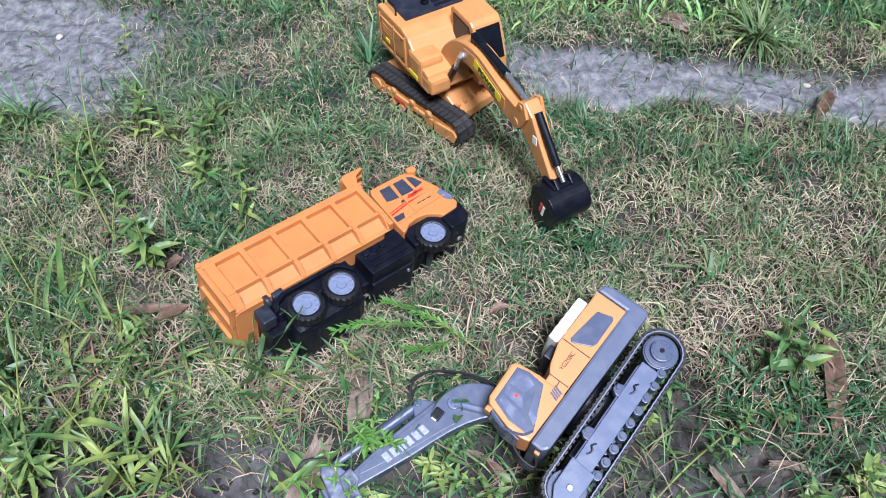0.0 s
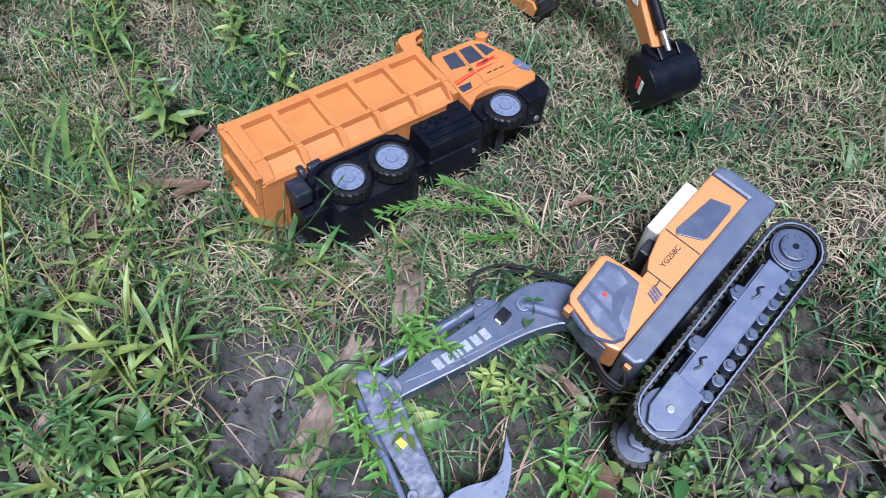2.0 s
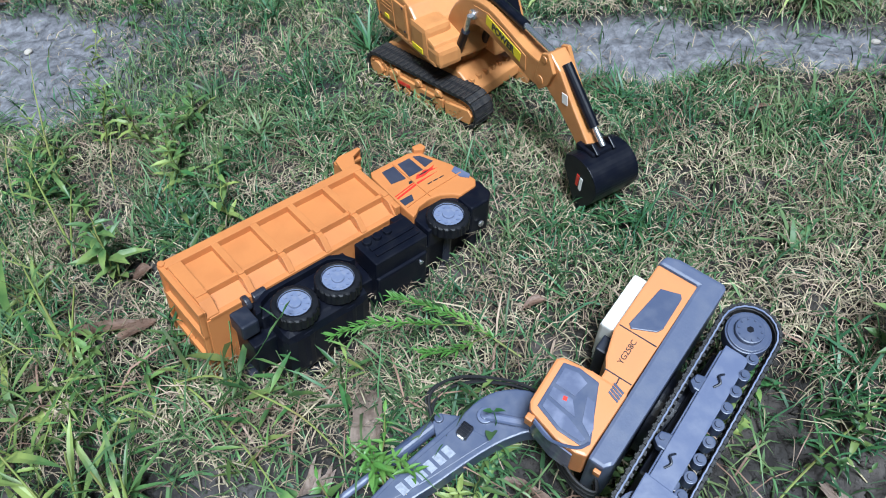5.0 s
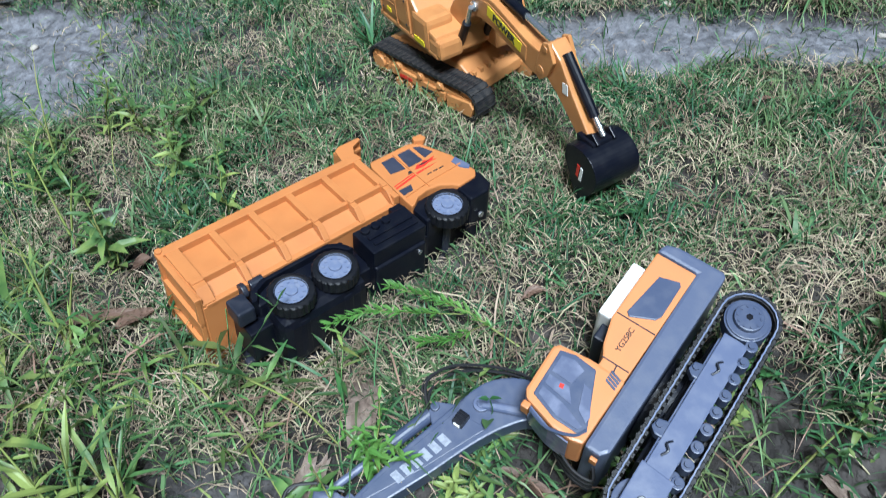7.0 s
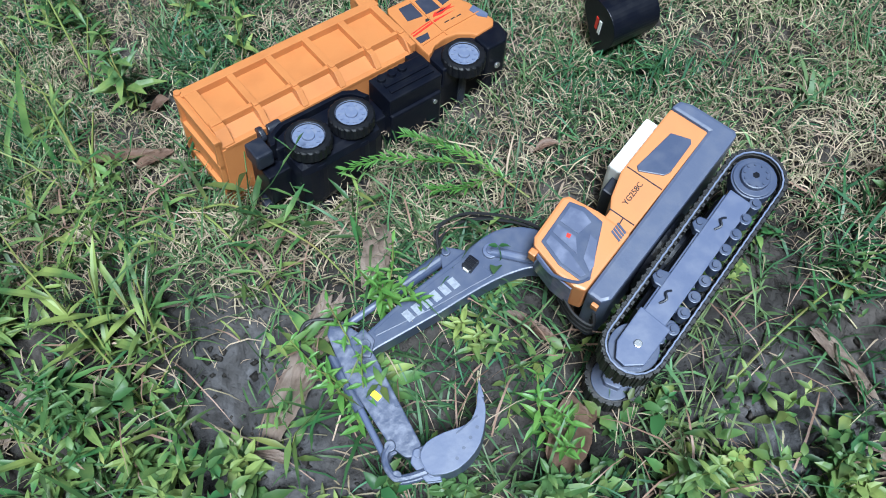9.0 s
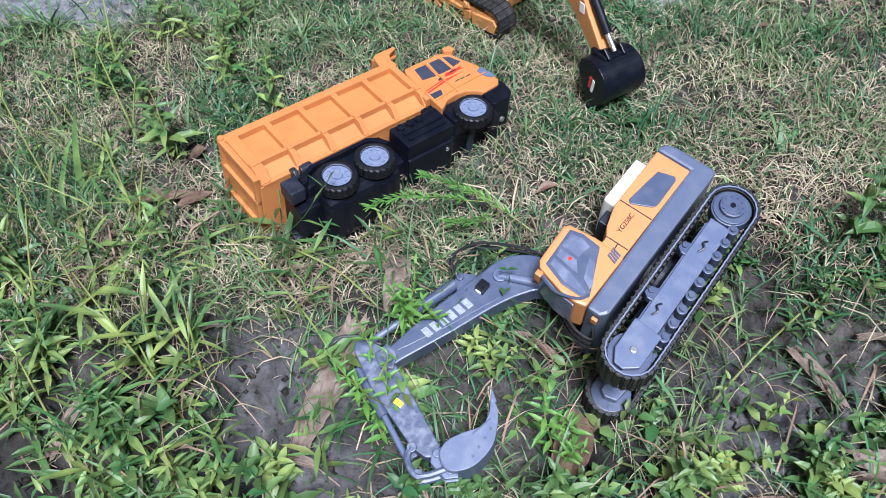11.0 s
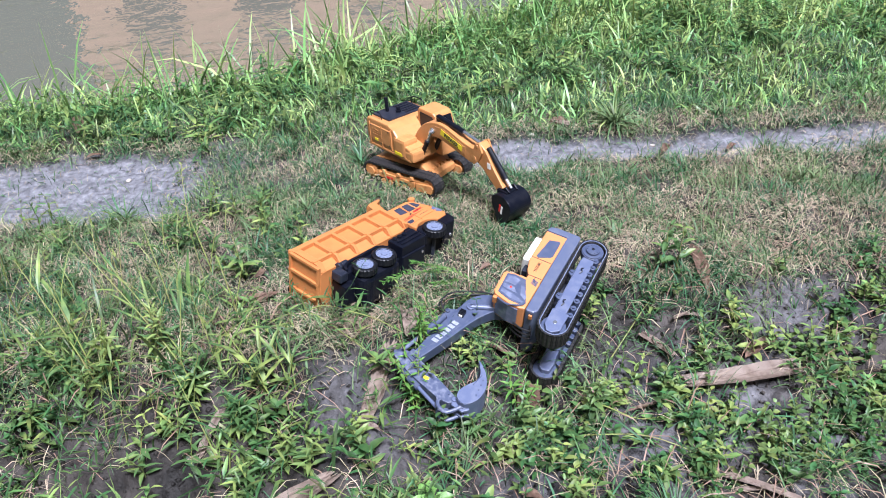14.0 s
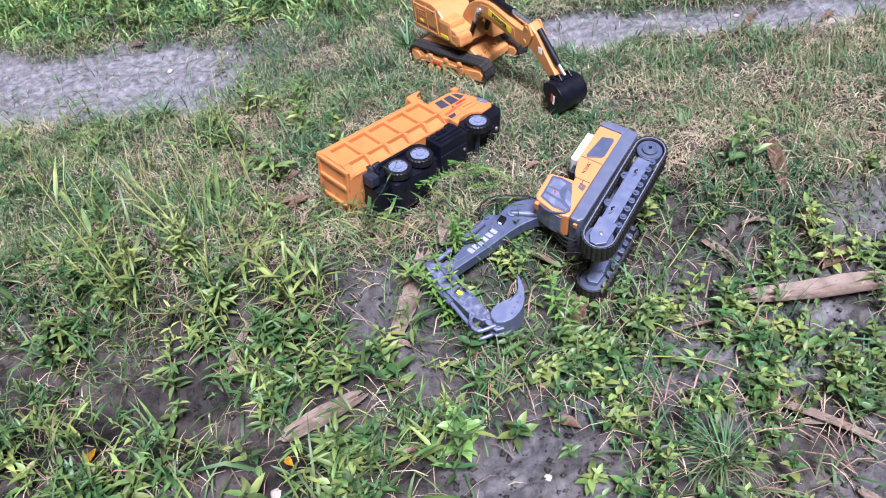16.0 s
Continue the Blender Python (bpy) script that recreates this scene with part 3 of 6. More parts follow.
    bm = prism(bmesh.new(), side, -0.052, 0.052, 0.002)
    cab = part("cab", bm, ORANGE, t, "orange cab with black windows and red stripes")
    for s in (-1, 1):
        def slab(pts, lift=0.0006, mat=PANE, name="window"):
            y0, y1 = sorted((s * 0.050, s * (0.052 + lift)))
            return part(name, prism(bmesh.new(), pts, y0, y1, 0.0004), mat, cab)
        slab([(0.272, 0.094), (0.276, 0.117), (0.294, 0.117), (0.292, 0.091)])
        slab([(0.297, 0.091), (0.300, 0.117), (0.318, 0.117), (0.318, 0.091)])
        slab([(0.323, 0.093), (0.323, 0.117), (0.331, 0.113), (0.338, 0.096)])
        slab([(0.262, 0.056), (0.262, 0.066), (0.280, 0.066), (0.276, 0.057)])
        slab([(0.262, 0.069), (0.262, 0.0715), (0.300, 0.0785), (0.330, 0.0785), (0.300, 0.0755)], 0.0004, RED, "stripe")
        slab([(0.262, 0.0735), (0.262, 0.0750), (0.292, 0.0800), (0.296, 0.0790)], 0.0004, RED, "stripe")
        slab([(0.300, 0.083), (0.306, 0.0885), (0.313, 0.0875), (0.318, 0.0905), (0.323, 0.0880), (0.334, 0.0895), (0.328, 0.0855), (0.335, 0.0835), (0.322, 0.0840), (0.312, 0.0815)], 0.0004, RED, "splash")
        slab([(0.306, 0.0855), (0.312, 0.0872), (0.326, 0.0870), (0.316, 0.0848)], 0.0007, DECAL, "badge")
        for k in range(3):
            slab([(0.306 + 0.009 * k, 0.0672), (0.306 + 0.009 * k, 0.0688), (0.313 + 0.009 * k, 0.0692), (0.313 + 0.009 * k, 0.0676)], 0.0004, DECAL, "badge")
        slab([(0.288, 0.081), (0.291, 0.085), (0.297, 0.085), (0.296, 0.081)], 0.0004, DECAL, "badge")
        slab([(0.345, 0.054), (0.343, 0.068), (0.352, 0.072), (0.357, 0.050), (0.352, 0.046)], 0.0012, LIGHTGREY, "headlight")
        y0, y1 = sorted((s * 0.051, s * 0.0535))
        part("door_seam", box(bmesh.new(), 0.2945, 0.2957, y0, y1 - 0.0008, 0.05, 0.12, 0), ORANGE, cab)
        part("crease", prism(bmesh.new(), [(0.262, 0.053), (0.300, 0.058), (0.350, 0.060), (0.350, 0.0585), (0.300, 0.0565), (0.262, 0.0515)], y0, y1 - 0.001, 0.0002), ORANGE, cab)
        y0, y1 = sorted((s * 0.050, s * 0.058))
        part("mirror", prism(bmesh.new(), [(0.328, 0.120), (0.330, 0.127), (0.342, 0.126), (0.344, 0.117), (0.338, 0.114)], y0, y1, 0.001), ORANGE, cab)
    part("windscreen", prism(bmesh.new(), [(0.3375, 0.117), (0.3515, 0.083), (0.3535, 0.0835), (0.3395, 0.118)], -0.045, 0.045, 0.0005), PANE, cab)
    part("visor", box(bmesh.new(), 0.322, 0.336, -0.046, 0.046, 0.124, 0.129, 0.001), ORANGE, cab)
    bm = prism(bmesh.new(), [(0.320, 0.006), (0.320, 0.031), (0.350, 0.033), (0.356, 0.042), (0.360, 0.036), (0.358, 0.014), (0.348, 0.006)], -0.050, 0.050, 0.003)
    bump = part("bumper", bm, BLACK, t)
    for s in (-1, 1):
        part("tow_hook", disc(bmesh.new(), (0.335, s * 0.020, 0.003), 0.004, 0.003, "z", 14), CHROME, bump, "small bright metal fitting")
    for p in ((0.06, -0.012, -0.003), (0.15, 0.012, -0.003), (0.24, -0.02, 0.0)):
        part("screw", disc(bmesh.new(), p, 0.0028, 0.003, "z", 10, 0), CHROME, t, "metal screw head")
    part("switch", box(bmesh.new(), 0.098, 0.104, -0.006, 0.0, -0.006, -0.003, 0.0005), RED, t, "small red switch")
    return t


truck = dump_truck()
truck.matrix_world = placed(((0.7941, 0.6016, -0.0864), (-0.1386, 0.0408, -0.9895)), (-0.2422, 0.5905, 0.0377)) @ pose(0, 0, 0, 0, -3, 0)
tagged(truck, "orange toy dump truck lying on its side in grass", "toy truck")


# ---- tracks shared by both excavators ----
def loop_at(u, a, b, r):
    """The place and slope at a share u of a belt round the wheel centres a and b (x, z)."""
    a, b = Vector(a), Vector(b)
    d = (b - a).normalized()
    n = Vector((-d.y, d.x))
    L = (b - a).length
    total = 2 * L + 2 * math.pi * r
    s = (u % 1.0) * total
    if s < L:
        return a + n * r + d * s, d
    s -= L
    if s < math.pi * r:
        k = s / r
        return b + r * (n * math.cos(k) + d * math.sin(k)), d * math.cos(k) - n * math.sin(k)
    s -= math.pi * r
    if s < L:
        return b - n * r - d * s, -d
    k = (s - L) / r
    return a + r * (-n * math.cos(k) - d * math.sin(k)), -d * math.cos(k) + n * math.sin(k)


def crawler(parent, y, width, a, b, r, count, mat, label, chain):
    """A belt with its own shoes, at the width y of its toy."""
    bm = bmesh.new()
    ring = []
    N = 64
    for i in range(N):
        p, d = loop_at(i / N, a, b, r)
        n = Vector((-d.y, d.x))
        ring.append([bm.verts.new((q.x, yy, q.y)) for q, yy in ((p, y - width * 0.4), (p, y + width * 0.4), (p - n * 0.003, y + width * 0.4), (p - n * 0.003, y - width * 0.4))])
    for i in range(N):
        c, e = ring[i], ring[(i + 1) % N]
        for k in range(4):
            bm.faces.new((c[k], c[(k + 1) % 4], e[(k + 1) % 4], e[k]))
    bmesh.ops.recalc_face_normals(bm, faces=bm.faces[:])
    belt = part("track", bm, mat, parent, label)
    side = 1 if y > 0 else -1
    bm = bmesh.new()
    ring = []
    for i in range(2 * N):
        p, d = loop_at(i / (2 * N), a, b, r)
        n = Vector((-d.y, d.x))
        k = 0.0004 * (i % 2)
        ring.append([bm.verts.new((q.x, y + side * yy, q.y)) for q, yy in ((p - n * (0.0008 + k), width * 0.47), (p - n * (0.0008 + k), width * 0.51), (p - n * (0.0022 + k), width * 0.51), (p - n * (0.0022 + k), width * 0.47))])
    for i in range(2 * N):
        c, e = ring[i], ring[(i + 1) % (2 * N)]
        for k in range(4):
            bm.faces.new((c[k], c[(k + 1) % 4], e[(k + 1) % 4], e[k]))
    bmesh.ops.recalc_face_normals(bm, faces=bm.faces[:])
    part("worn_edge", bm, chain, belt, "pale worn track edge")
    total = 2 * (Vector(b) - Vector(a)).length + 2 * math.pi * r
    pitch = total / count
    bm = box(bmesh.new(), -pitch * 0.46, pitch * 0.46, -width / 2, width / 2, -0.0005, 0.0020, 0)
    box(bm, -pitch * 0.14, pitch * 0.14, -width / 2, width / 2, 0.0018, 0.0031, 0)
    box(bm, -pitch * 0.45, pitch * 0.1, -width * 0.18, width * 0.18, -0.005, 0, 0)
    me = bpy.data.meshes.new("shoe")
    bm.to_mesh(me)
    bm.free()
    me.materials.append(mat)
    for i in range(count):
        p, d = loop_at(i / count, a, b, r)
        n = Vector((-d.y, d.x))
        share("shoe", me, belt, Matrix(((d.x, 0, n.x, p.x), (0, 1, 0, y), (d.y, 0, n.y, p.y), (0, 0, 0, 1))))
    return belt


# ---- grey and orange excavator, tipped over ----
def tipped_excavator():
    t = new("toy_excavator")
    A, B, r = (-0.080, 0.041), (0.118, 0.037), 0.0272
    for s in (-1, 1):
        yo = s * 0.082
        crawler(t, s * 0.066, 0.036, A, B, r, 72, RUBBER, "muddy black rubber crawler track", RIM)
        y0, y1 = sorted((s * 0.046, s * 0.079))
        frame_o = [(-0.058, 0.030), (-0.058, 0.050), (-0.05, 0.054), (0.095, 0.051), (0.125, 0.047), (0.130, 0.040), (0.126, 0.026), (0.105, 0.024), (0.09, 0.027)]
        fr = part("track_frame", prism(bmesh.new(), frame_o, y0, y1, 0.0015), LIGHTGREY, t, "grey plastic side frame")
        y0, y1 = sorted((s * 0.078, s * 0.0835))
        part("cover_plate", prism(bmesh.new(), [(0.088, 0.021), (0.086, 0.053), (0.124, 0.052), (0.138, 0.044), (0.139, 0.034), (0.128, 0.021)], y0, y1, 0.0012), LIGHTGREY, fr)
        part("side_plate", prism(bmesh.new(), [(-0.056, 0.0285), (-0.057, 0.0520), (0.088, 0.0490), (0.090, 0.0265)], y0, y1 - s * 0.001 if s > 0 else y1, 0.001), LIGHTGREY, fr)
        part("bolt", disc(bmesh.new(), (0.116, s * 0.0845, 0.036), 0.0038, 0.003, segs=14), CHROME, fr, "bright bolt head")
        for k in range(9):
            x = -0.058 + 0.018 * k
            bm = disc(bmesh.new(), (x, s * 0.0745, 0.0265 - 0.00022 * k * 4), 0.0058, 0.016, segs=16)
            disc(bm, (x, s * 0.0835, 0.0265 - 0.00022 * k * 4), 0.003, 0.003, segs=10, bevel=0)
            part("roller", bm, GREY, fr)
        for x in (-0.012, 0.052):
            bm = bmesh.new()
            y0, y1 = sorted((s * 0.070, s * 0.081))
            prism(bm, [(x - 0.010, 0.046), (x - 0.006, 0.060), (x + 0.003, 0.062), (x + 0.008, 0.056), (x + 0.008, 0.046)], y0, y1, 0.0015)
            disc(bm, (x - 0.001, s * 0.082, 0.0565), 0.003, 0.003, segs=12, bevel=0)
            part("carrier_bracket", bm, GREY, fr)
        for x in (-0.022, 0.066):
            bm = tube(bmesh.new(), [(x - 0.008, s * 0.0835, 0.040), (x - 0.003, s * 0.0855, 0.043), (x + 0.002, s * 0.0855, 0.039), (x + 0.008, s * 0.0835, 0.042)], 0.0011)
            part("grab_handle", bm, DARK, fr)
        bm = disc(bmesh.new(), (A[0], s * 0.073, A[1]), 0.0212, 0.016, segs=32, bevel=0.001)
        disc(bm, (A[0], s * 0.080, A[1]), 0.0195, 0.006, segs=32)
        disc(bm, (A[0], s * 0.084, A[1]), 0.0135, 0.008, segs=28, bevel=0.0012)
        for k in range(10):
            a = 2 * math.pi * k / 10
            disc(bm, (A[0] + 0.0105 * math.cos(a), s * 0.0883, A[1] + 0.0105 * math.sin(a)), 0.0013, 0.0015, segs=8, bevel=0)
        spr = part("sprocket", bm, GREY, t, "grey drive wheel")
        part("axle_hole", disc(bmesh.new(), (A[0], s * 0.0882, A[1]), 0.0032, 0.001, segs=6, bevel=0), BLACK, spr)
        bm = disc(bmesh.new(), (B[0], s * 0.066, B[1]), 0.0225, 0.018, segs=32)
        part("idler", bm, GREY, t)
    bm = box(bmesh.new(), -0.06, 0.08, -0.05, 0.05, 0.035, 0.058, 0.004)
    disc(bm, (0, 0, 0.066), 0.045, 0.022, "z", 36)
    part("undercarriage", bm, DARK, t, "dark grey undercarriage")
    # house
    w = 0.062
    deck = [(-0.124, 0.082), (-0.120, 0.078), (0.090, 0.078), (0.098, 0.084), (0.098, 0.100), (-0.108, 0.103), (-0.108, 0.146), (-0.120, 0.143), (-0.124, 0.130)]
    house = part("house", prism(bmesh.new(), deck, -w, w, 0.0035), SKIRT, t, "blue-grey lower body and counterweight")
    body = [(-0.107, 0.102), (-0.107, 0.145), (-0.022, 0.145), (0.006, 0.137), (0.018, 0.130), (0.030, 0.130), (0.030, 0.102)]
    part("hood", prism(bmesh.new(), body, -w + 0.001, w - 0.001, 0.002), PEACH, t, "light orange engine cover")
    bm = box(bmesh.new(), -0.090, -0.024, -0.040, 0.052, 0.1445, 0.160, 0.003)
    top = part("top_cover", bm, WHITE, t, "white engine top cover")
    for k in range(5):
        part("rib", box(bmesh.new(), -0.082 + 0.012 * k, -0.076 + 0.012 * k, -0.03, 0.04, 0.159, 0.1615, 0.0005), WHITE, top)
    part("vent_box", box(bmesh.new(), -0.022, -0.004, -0.035, 0.040, 0.136, 0.152, 0.002), DARK, t)
    y0, y1 = w - 0.002, w + 0.0006
    part("side_window", prism(bmesh.new(), [(-0.090, 0.111), (-0.084, 0.130), (-0.035, 0.136), (-0.031, 0.132), (-0.042, 0.110), (-0.048, 0.107), (-0.086, 0.108)], y0, y1, 0.0008), GREY, t, "grey side vent panel")
    for x0, x1, z in ((0.0165, 0.0177, 0.131), (-0.0296, -0.0284, 0.143)):
        part("panel_seam", box(bmesh.new(), x0, x1, w - 0.002, w - 0.0006, 0.103, z, 0), DARK, t)
    part("panel_seam", prism(bmesh.new(), [(0.018, 0.116), (0.050, 0.112), (0.050, 0.111), (0.018, 0.115)], w - 0.002, w + 0.0004, 0), DARK, t)
    for k in range(4):
        part("louvre", prism(bmesh.new(), [(0.0285 + 0.0032 * k, 0.1045), (0.0245 + 0.0032 * k, 0.1165), (0.0268 + 0.0032 * k, 0.1163), (0.0308 + 0.0032 * k, 0.1047)], w - 0.001, w + 0.0018, 0.0002), GREY, t)
    writing("model_mark", "YG258C", 0.0078, DECAL, t, facing(-0.009, w - 0.0006, 0.1225, (-1, 0, 0), (0, 0, 1)))
    # cab, over the left front
    cab_o = [(0.026, 0.101), (0.026, 0.138), (0.030, 0.168), (0.035, 0.173), (0.084, 0.170), (0.091, 0.165), (0.100, 0.132), (0.101, 0.112), (0.098, 0.101)]
    cab = part("cab", prism(bmesh.new(), cab_o, 0.006, w + 0.001, 0.003), PEACH, t, "light orange cab")
    frame_c = [(0.033, 0.128), (0.031, 0.150), (0.035, 0.165), (0.084, 0.162), (0.093, 0.135), (0.093, 0.108), (0.087, 0.104)]
    wf = part("window_frame", prism(bmesh.new(), frame_c, w - 0.001, w + 0.0020, 0.001), GREY, cab, "dark grey window frame")
    for pts in ([(0.036, 0.148), (0.039, 0.161), (0.057, 0.160), (0.057, 0.139), (0.040, 0.136)],
                [(0.0605, 0.139), (0.0605, 0.160), (0.070, 0.159), (0.074, 0.128)],
                [(0.0735, 0.159), (0.082, 0.158), (0.090, 0.134), (0.090, 0.112), (0.0855, 0.110), (0.077, 0.134)],
                [(0.052, 0.121), (0.0505, 0.130), (0.074, 0.121), (0.081, 0.109), (0.074, 0.109)]):
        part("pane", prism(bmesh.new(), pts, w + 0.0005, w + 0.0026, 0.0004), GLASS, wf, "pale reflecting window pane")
    # a red glint, drawn as a small coloured patch on the pane
    part("red_glint", prism(bmesh.new(), [(0.0615, 0.1435), (0.0625, 0.1475), (0.0665, 0.1465), (0.066, 0.1425)], w + 0.0024, w + 0.0029, 0.0002), RED, wf, "small red glint painted on the window pane")
    front = [(0.0925, 0.160), (0.1008, 0.133), (0.1018, 0.113), (0.1035, 0.113), (0.1025, 0.134), (0.0940, 0.161)]
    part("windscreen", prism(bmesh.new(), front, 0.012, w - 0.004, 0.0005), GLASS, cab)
    part("roof_lamp", box(bmesh.new(), 0.092, 0.099, 0.044, 0.060, 0.158, 0.166, 0.0015), ORANGE, cab, "orange corner light")
    bm = tube(bmesh.new(), [(0.086, w + 0.001, 0.106), (0.097, w + 0.004, 0.112), (0.104, w + 0.002, 0.135), (0.098, w + 0.001, 0.156)], 0.0016)
    part("handrail", bm, GREY, cab)
    for z in (0.1055, 0.1085):
        part("step_mark", box(bmesh.new(), 0.082, 0.090, w, w + 0.0018, z, z + 0.0012, 0.0003), ORANGE, cab)
    part("marker_light", box(bmesh.new(), 0.099, 0.103, 0.045, 0.055, 0.084, 0.091, 0.001), ORANGE, t, "small orange marker light")
    # boom
    boom_o = [(0.040, 0.090), (0.048, 0.135), (0.060, 0.185), (0.078, 0.209), (0.097, 0.219), (0.121, 0.225), (0.194, 0.241), (0.250, 0.248), (0.263, 0.246),
              (0.262, 0.232), (0.250, 0.229), (0.187, 0.204), (0.139, 0.187), (0.106, 0.170), (0.088, 0.150), (0.070, 0.085)]
    boom_o = rounded(boom_o[:6], 3) + boom_o[6:11] + rounded(boom_o[11:], 3)
    boom = part("boom", prism(bmesh.new(), boom_o, -0.013, 0.013, 0.0018), GREY, t, "dark blue-grey boom with white letters")
    inner = [(0.125, 0.220), (0.194, 0.236), (0.240, 0.243), (0.243, 0.238), (0.187, 0.212), (0.141, 0.194), (0.122, 0.186)]
    part("boom_panel", prism(bmesh.new(), inner, -0.0138, 0.0138, 0.0006), GREY, boom)
    for k in range(6):
        # the maker's mark, six plain slanted blocks
        cx, cz = 0.2085 - 0.0106 * k, 0.2262 - 0.0028 * k
        sl = [(cx + 0.0036, cz - 0.0050), (cx + 0.0020, cz + 0.0068), (cx - 0.0052, cz + 0.0050), (cx - 0.0036, cz - 0.0068)]
        part("white_mark", prism(bmesh.new(), sl, 0.0136, 0.0145, 0.0002), PRINT, boom)
    bm = disc(bmesh.new(), (0.106, 0, 0.204), 0.008, 0.034, segs=20)
    disc(bm, (0.106, 0, 0.204), 0.0045, 0.038, segs=16)
    part("boom_pin", bm, LIGHTGREY, boom)
    part("boom_cylinder", rod(bmesh.new(), (0.106, 0.016, 0.203), (0.082, 0.017, 0.150), 0.0048, 14), LIGHTGREY, boom, "grey lift cylinder")
    bm = box(bmesh.new(), 0.123, 0.137, 0.013, 0.022, 0.205, 0.216, 0.001)
    for k in range(4):
        box(bm, 0.1245 + 0.0032 * k, 0.126 + 0.0032 * k, 0.021, 0.0232, 0.205, 0.216, 0.0002)
    lamp = part("work_lamp", bm, BLACK, boom, "black boom lamp with white lens")
    part("lens", box(bmesh.new(), 0.1365, 0.1385, 0.0145, 0.0195, 0.207, 0.214, 0.0008), WHITE, lamp)
    bm = prism(bmesh.new(), [(0.118, 0.224), (0.128, 0.243), (0.139, 0.243), (0.150, 0.230)], -0.006, 0.009, 0.0012)
    disc(bm, (0.133, 0.002, 0.2395), 0.0045, 0.022, segs=14)
    part("cylinder_bracket", bm, GREY, boom)
    bm = rod(bmesh.new(), (0.140, 0.002, 0.241), (0.200, 0.002, 0.257), 0.0068, 16)
    arm_cyl = part("arm_cylinder", bm, GREY, boom, "grey hydraulic cylinder")
    part("piston_rod", rod(bmesh.new(), (0.198, 0.002, 0.2565), (0.262, 0.002, 0.274), 0.0038, 12), LIGHTGREY, arm_cyl)
    # stick
    stick_o = [(0.252, 0.272), (0.262, 0.282), (0.271, 0.277), (0.291, 0.236), (0.314, 0.160), (0.313, 0.143), (0.304, 0.132), (0.294, 0.140), (0.258, 0.226), (0.249, 0.246)]
    stick = part("stick", prism(bmesh.new(), stick_o, -0.011, 0.011, 0.0018), STICKGREY, t, "blue-grey stick arm, scuffed")
    bm = prism(bmesh.new(), [(0.244, 0.252), (0.246, 0.236), (0.262, 0.228), (0.270, 0.240), (0.262, 0.256)], -0.0155, 0.0155, 0.002)
    disc(bm, (0.256, 0, 0.240), 0.0055, 0.037, segs=18)
    part("elbow", bm, STICKGREY, stick)
    part("decal", box(bmesh.new(), 0.283, 0.2895, 0.0105, 0.0115, 0.196, 0.206, 0.0002), YELLOWDECAL, stick, "small yellow sticker")
    for x, z in ((0.270, 0.258), (0.281, 0.180), (0.296, 0.150)):
        part("rivet", disc(bmesh.new(), (x, 0.0112, z), 0.0022, 0.002, segs=10, bevel=0), GREY, stick)
    bm = rod(bmesh.new(), (0.283, 0.001, 0.262), (0.305, 0.001, 0.206), 0.0062, 14)
    bc = part("bucket_cylinder", bm, GREY, stick, "dark bucket cylinder")
    part("piston_rod", rod(bmesh.new(), (0.304, 0.001, 0.208), (0.325, 0.001, 0.158), 0.0034, 12), LIGHTGREY, bc)
    for y in (-0.013, 0.013):
        bm = tube(bmesh.new(), [(0.314, y, 0.160), (0.324, y, 0.158), (0.331, y, 0.148), (0.332, y, 0.137), (0.322, y, 0.127), (0.306, y, 0.117)], 0.0036, 8)
        disc(bm, (0.314, y, 0.160), 0.0052, 0.006, segs=14)
        disc(bm, (0.331, y, 0.138), 0.0052, 0.006, segs=14)
        part("bucket_link", bm, STICKGREY, stick)
    # bucket
    shell = [(0.312, 0.116), (0.304, 0.132), (0.288, 0.136), (0.268, 0.128), (0.245, 0.114), (0.226, 0.117), (0.211, 0.126), (0.216, 0.112),
             (0.235, 0.098), (0.258, 0.089), (0.285, 0.091), (0.304, 0.102)]
    curve = [(0.211, 0.126), (0.216, 0.112), (0.235, 0.098), (0.258, 0.089), (0.285, 0.091), (0.304, 0.102), (0.312, 0.116), (0.304, 0.132), (0.288, 0.136)]
    curve, shell = ([(0.308 + (x - 0.308) * 0.84, 0.124 + (z - 0.124) * 0.84) for x, z in c] for c in (curve, shell))
    curve = rounded(curve)
    shell = rounded(shell + shell[:1], 3)[:-1]
    inn = [(x * 0.95 + 0.0135, z * 0.95 + 0.0062) for x, z in curve]
    bucket = part("bucket", prism(bmesh.new(), curve + inn[::-1], -0.0255, 0.0255, 0), LIGHTGREY, t, "scuffed blue-grey digging bucket")
    for y in (-0.026, 0.026):
        part("side_plate", prism(bmesh.new(), shell, y - 0.0014, y + 0.0014, 0.0007), LIGHTGREY, bucket)
        yy = y + (0.0012 if y > 0 else -0.0012)
        for q in range(4):
            part("rivet", disc(bmesh.new(), (0.252 + 0.011 * q, yy, 0.1065 - 0.001 * q), 0.0017, 0.0016, segs=8, bevel=0), GREY, bucket)
        part("rib", prism(bmesh.new(), [(0.243, 0.1135), (0.268, 0.1185), (0.2685, 0.1170), (0.244, 0.1120)], yy - 0.0008, yy + 0.0008, 0.0002), GREY, bucket)
    for y in (-0.009, 0.009):
        bm = prism(bmesh.new(), [(0.290, 0.134), (0.303, 0.142), (0.314, 0.136), (0.318, 0.114), (0.308, 0.104), (0.296, 0.116)], y - 0.003, y + 0.003, 0.001)
        disc(bm, (0.303, y, 0.136), 0.0045, 0.012, segs=14)
        disc(bm, (0.308, y, 0.115), 0.0045, 0.012, segs=14)
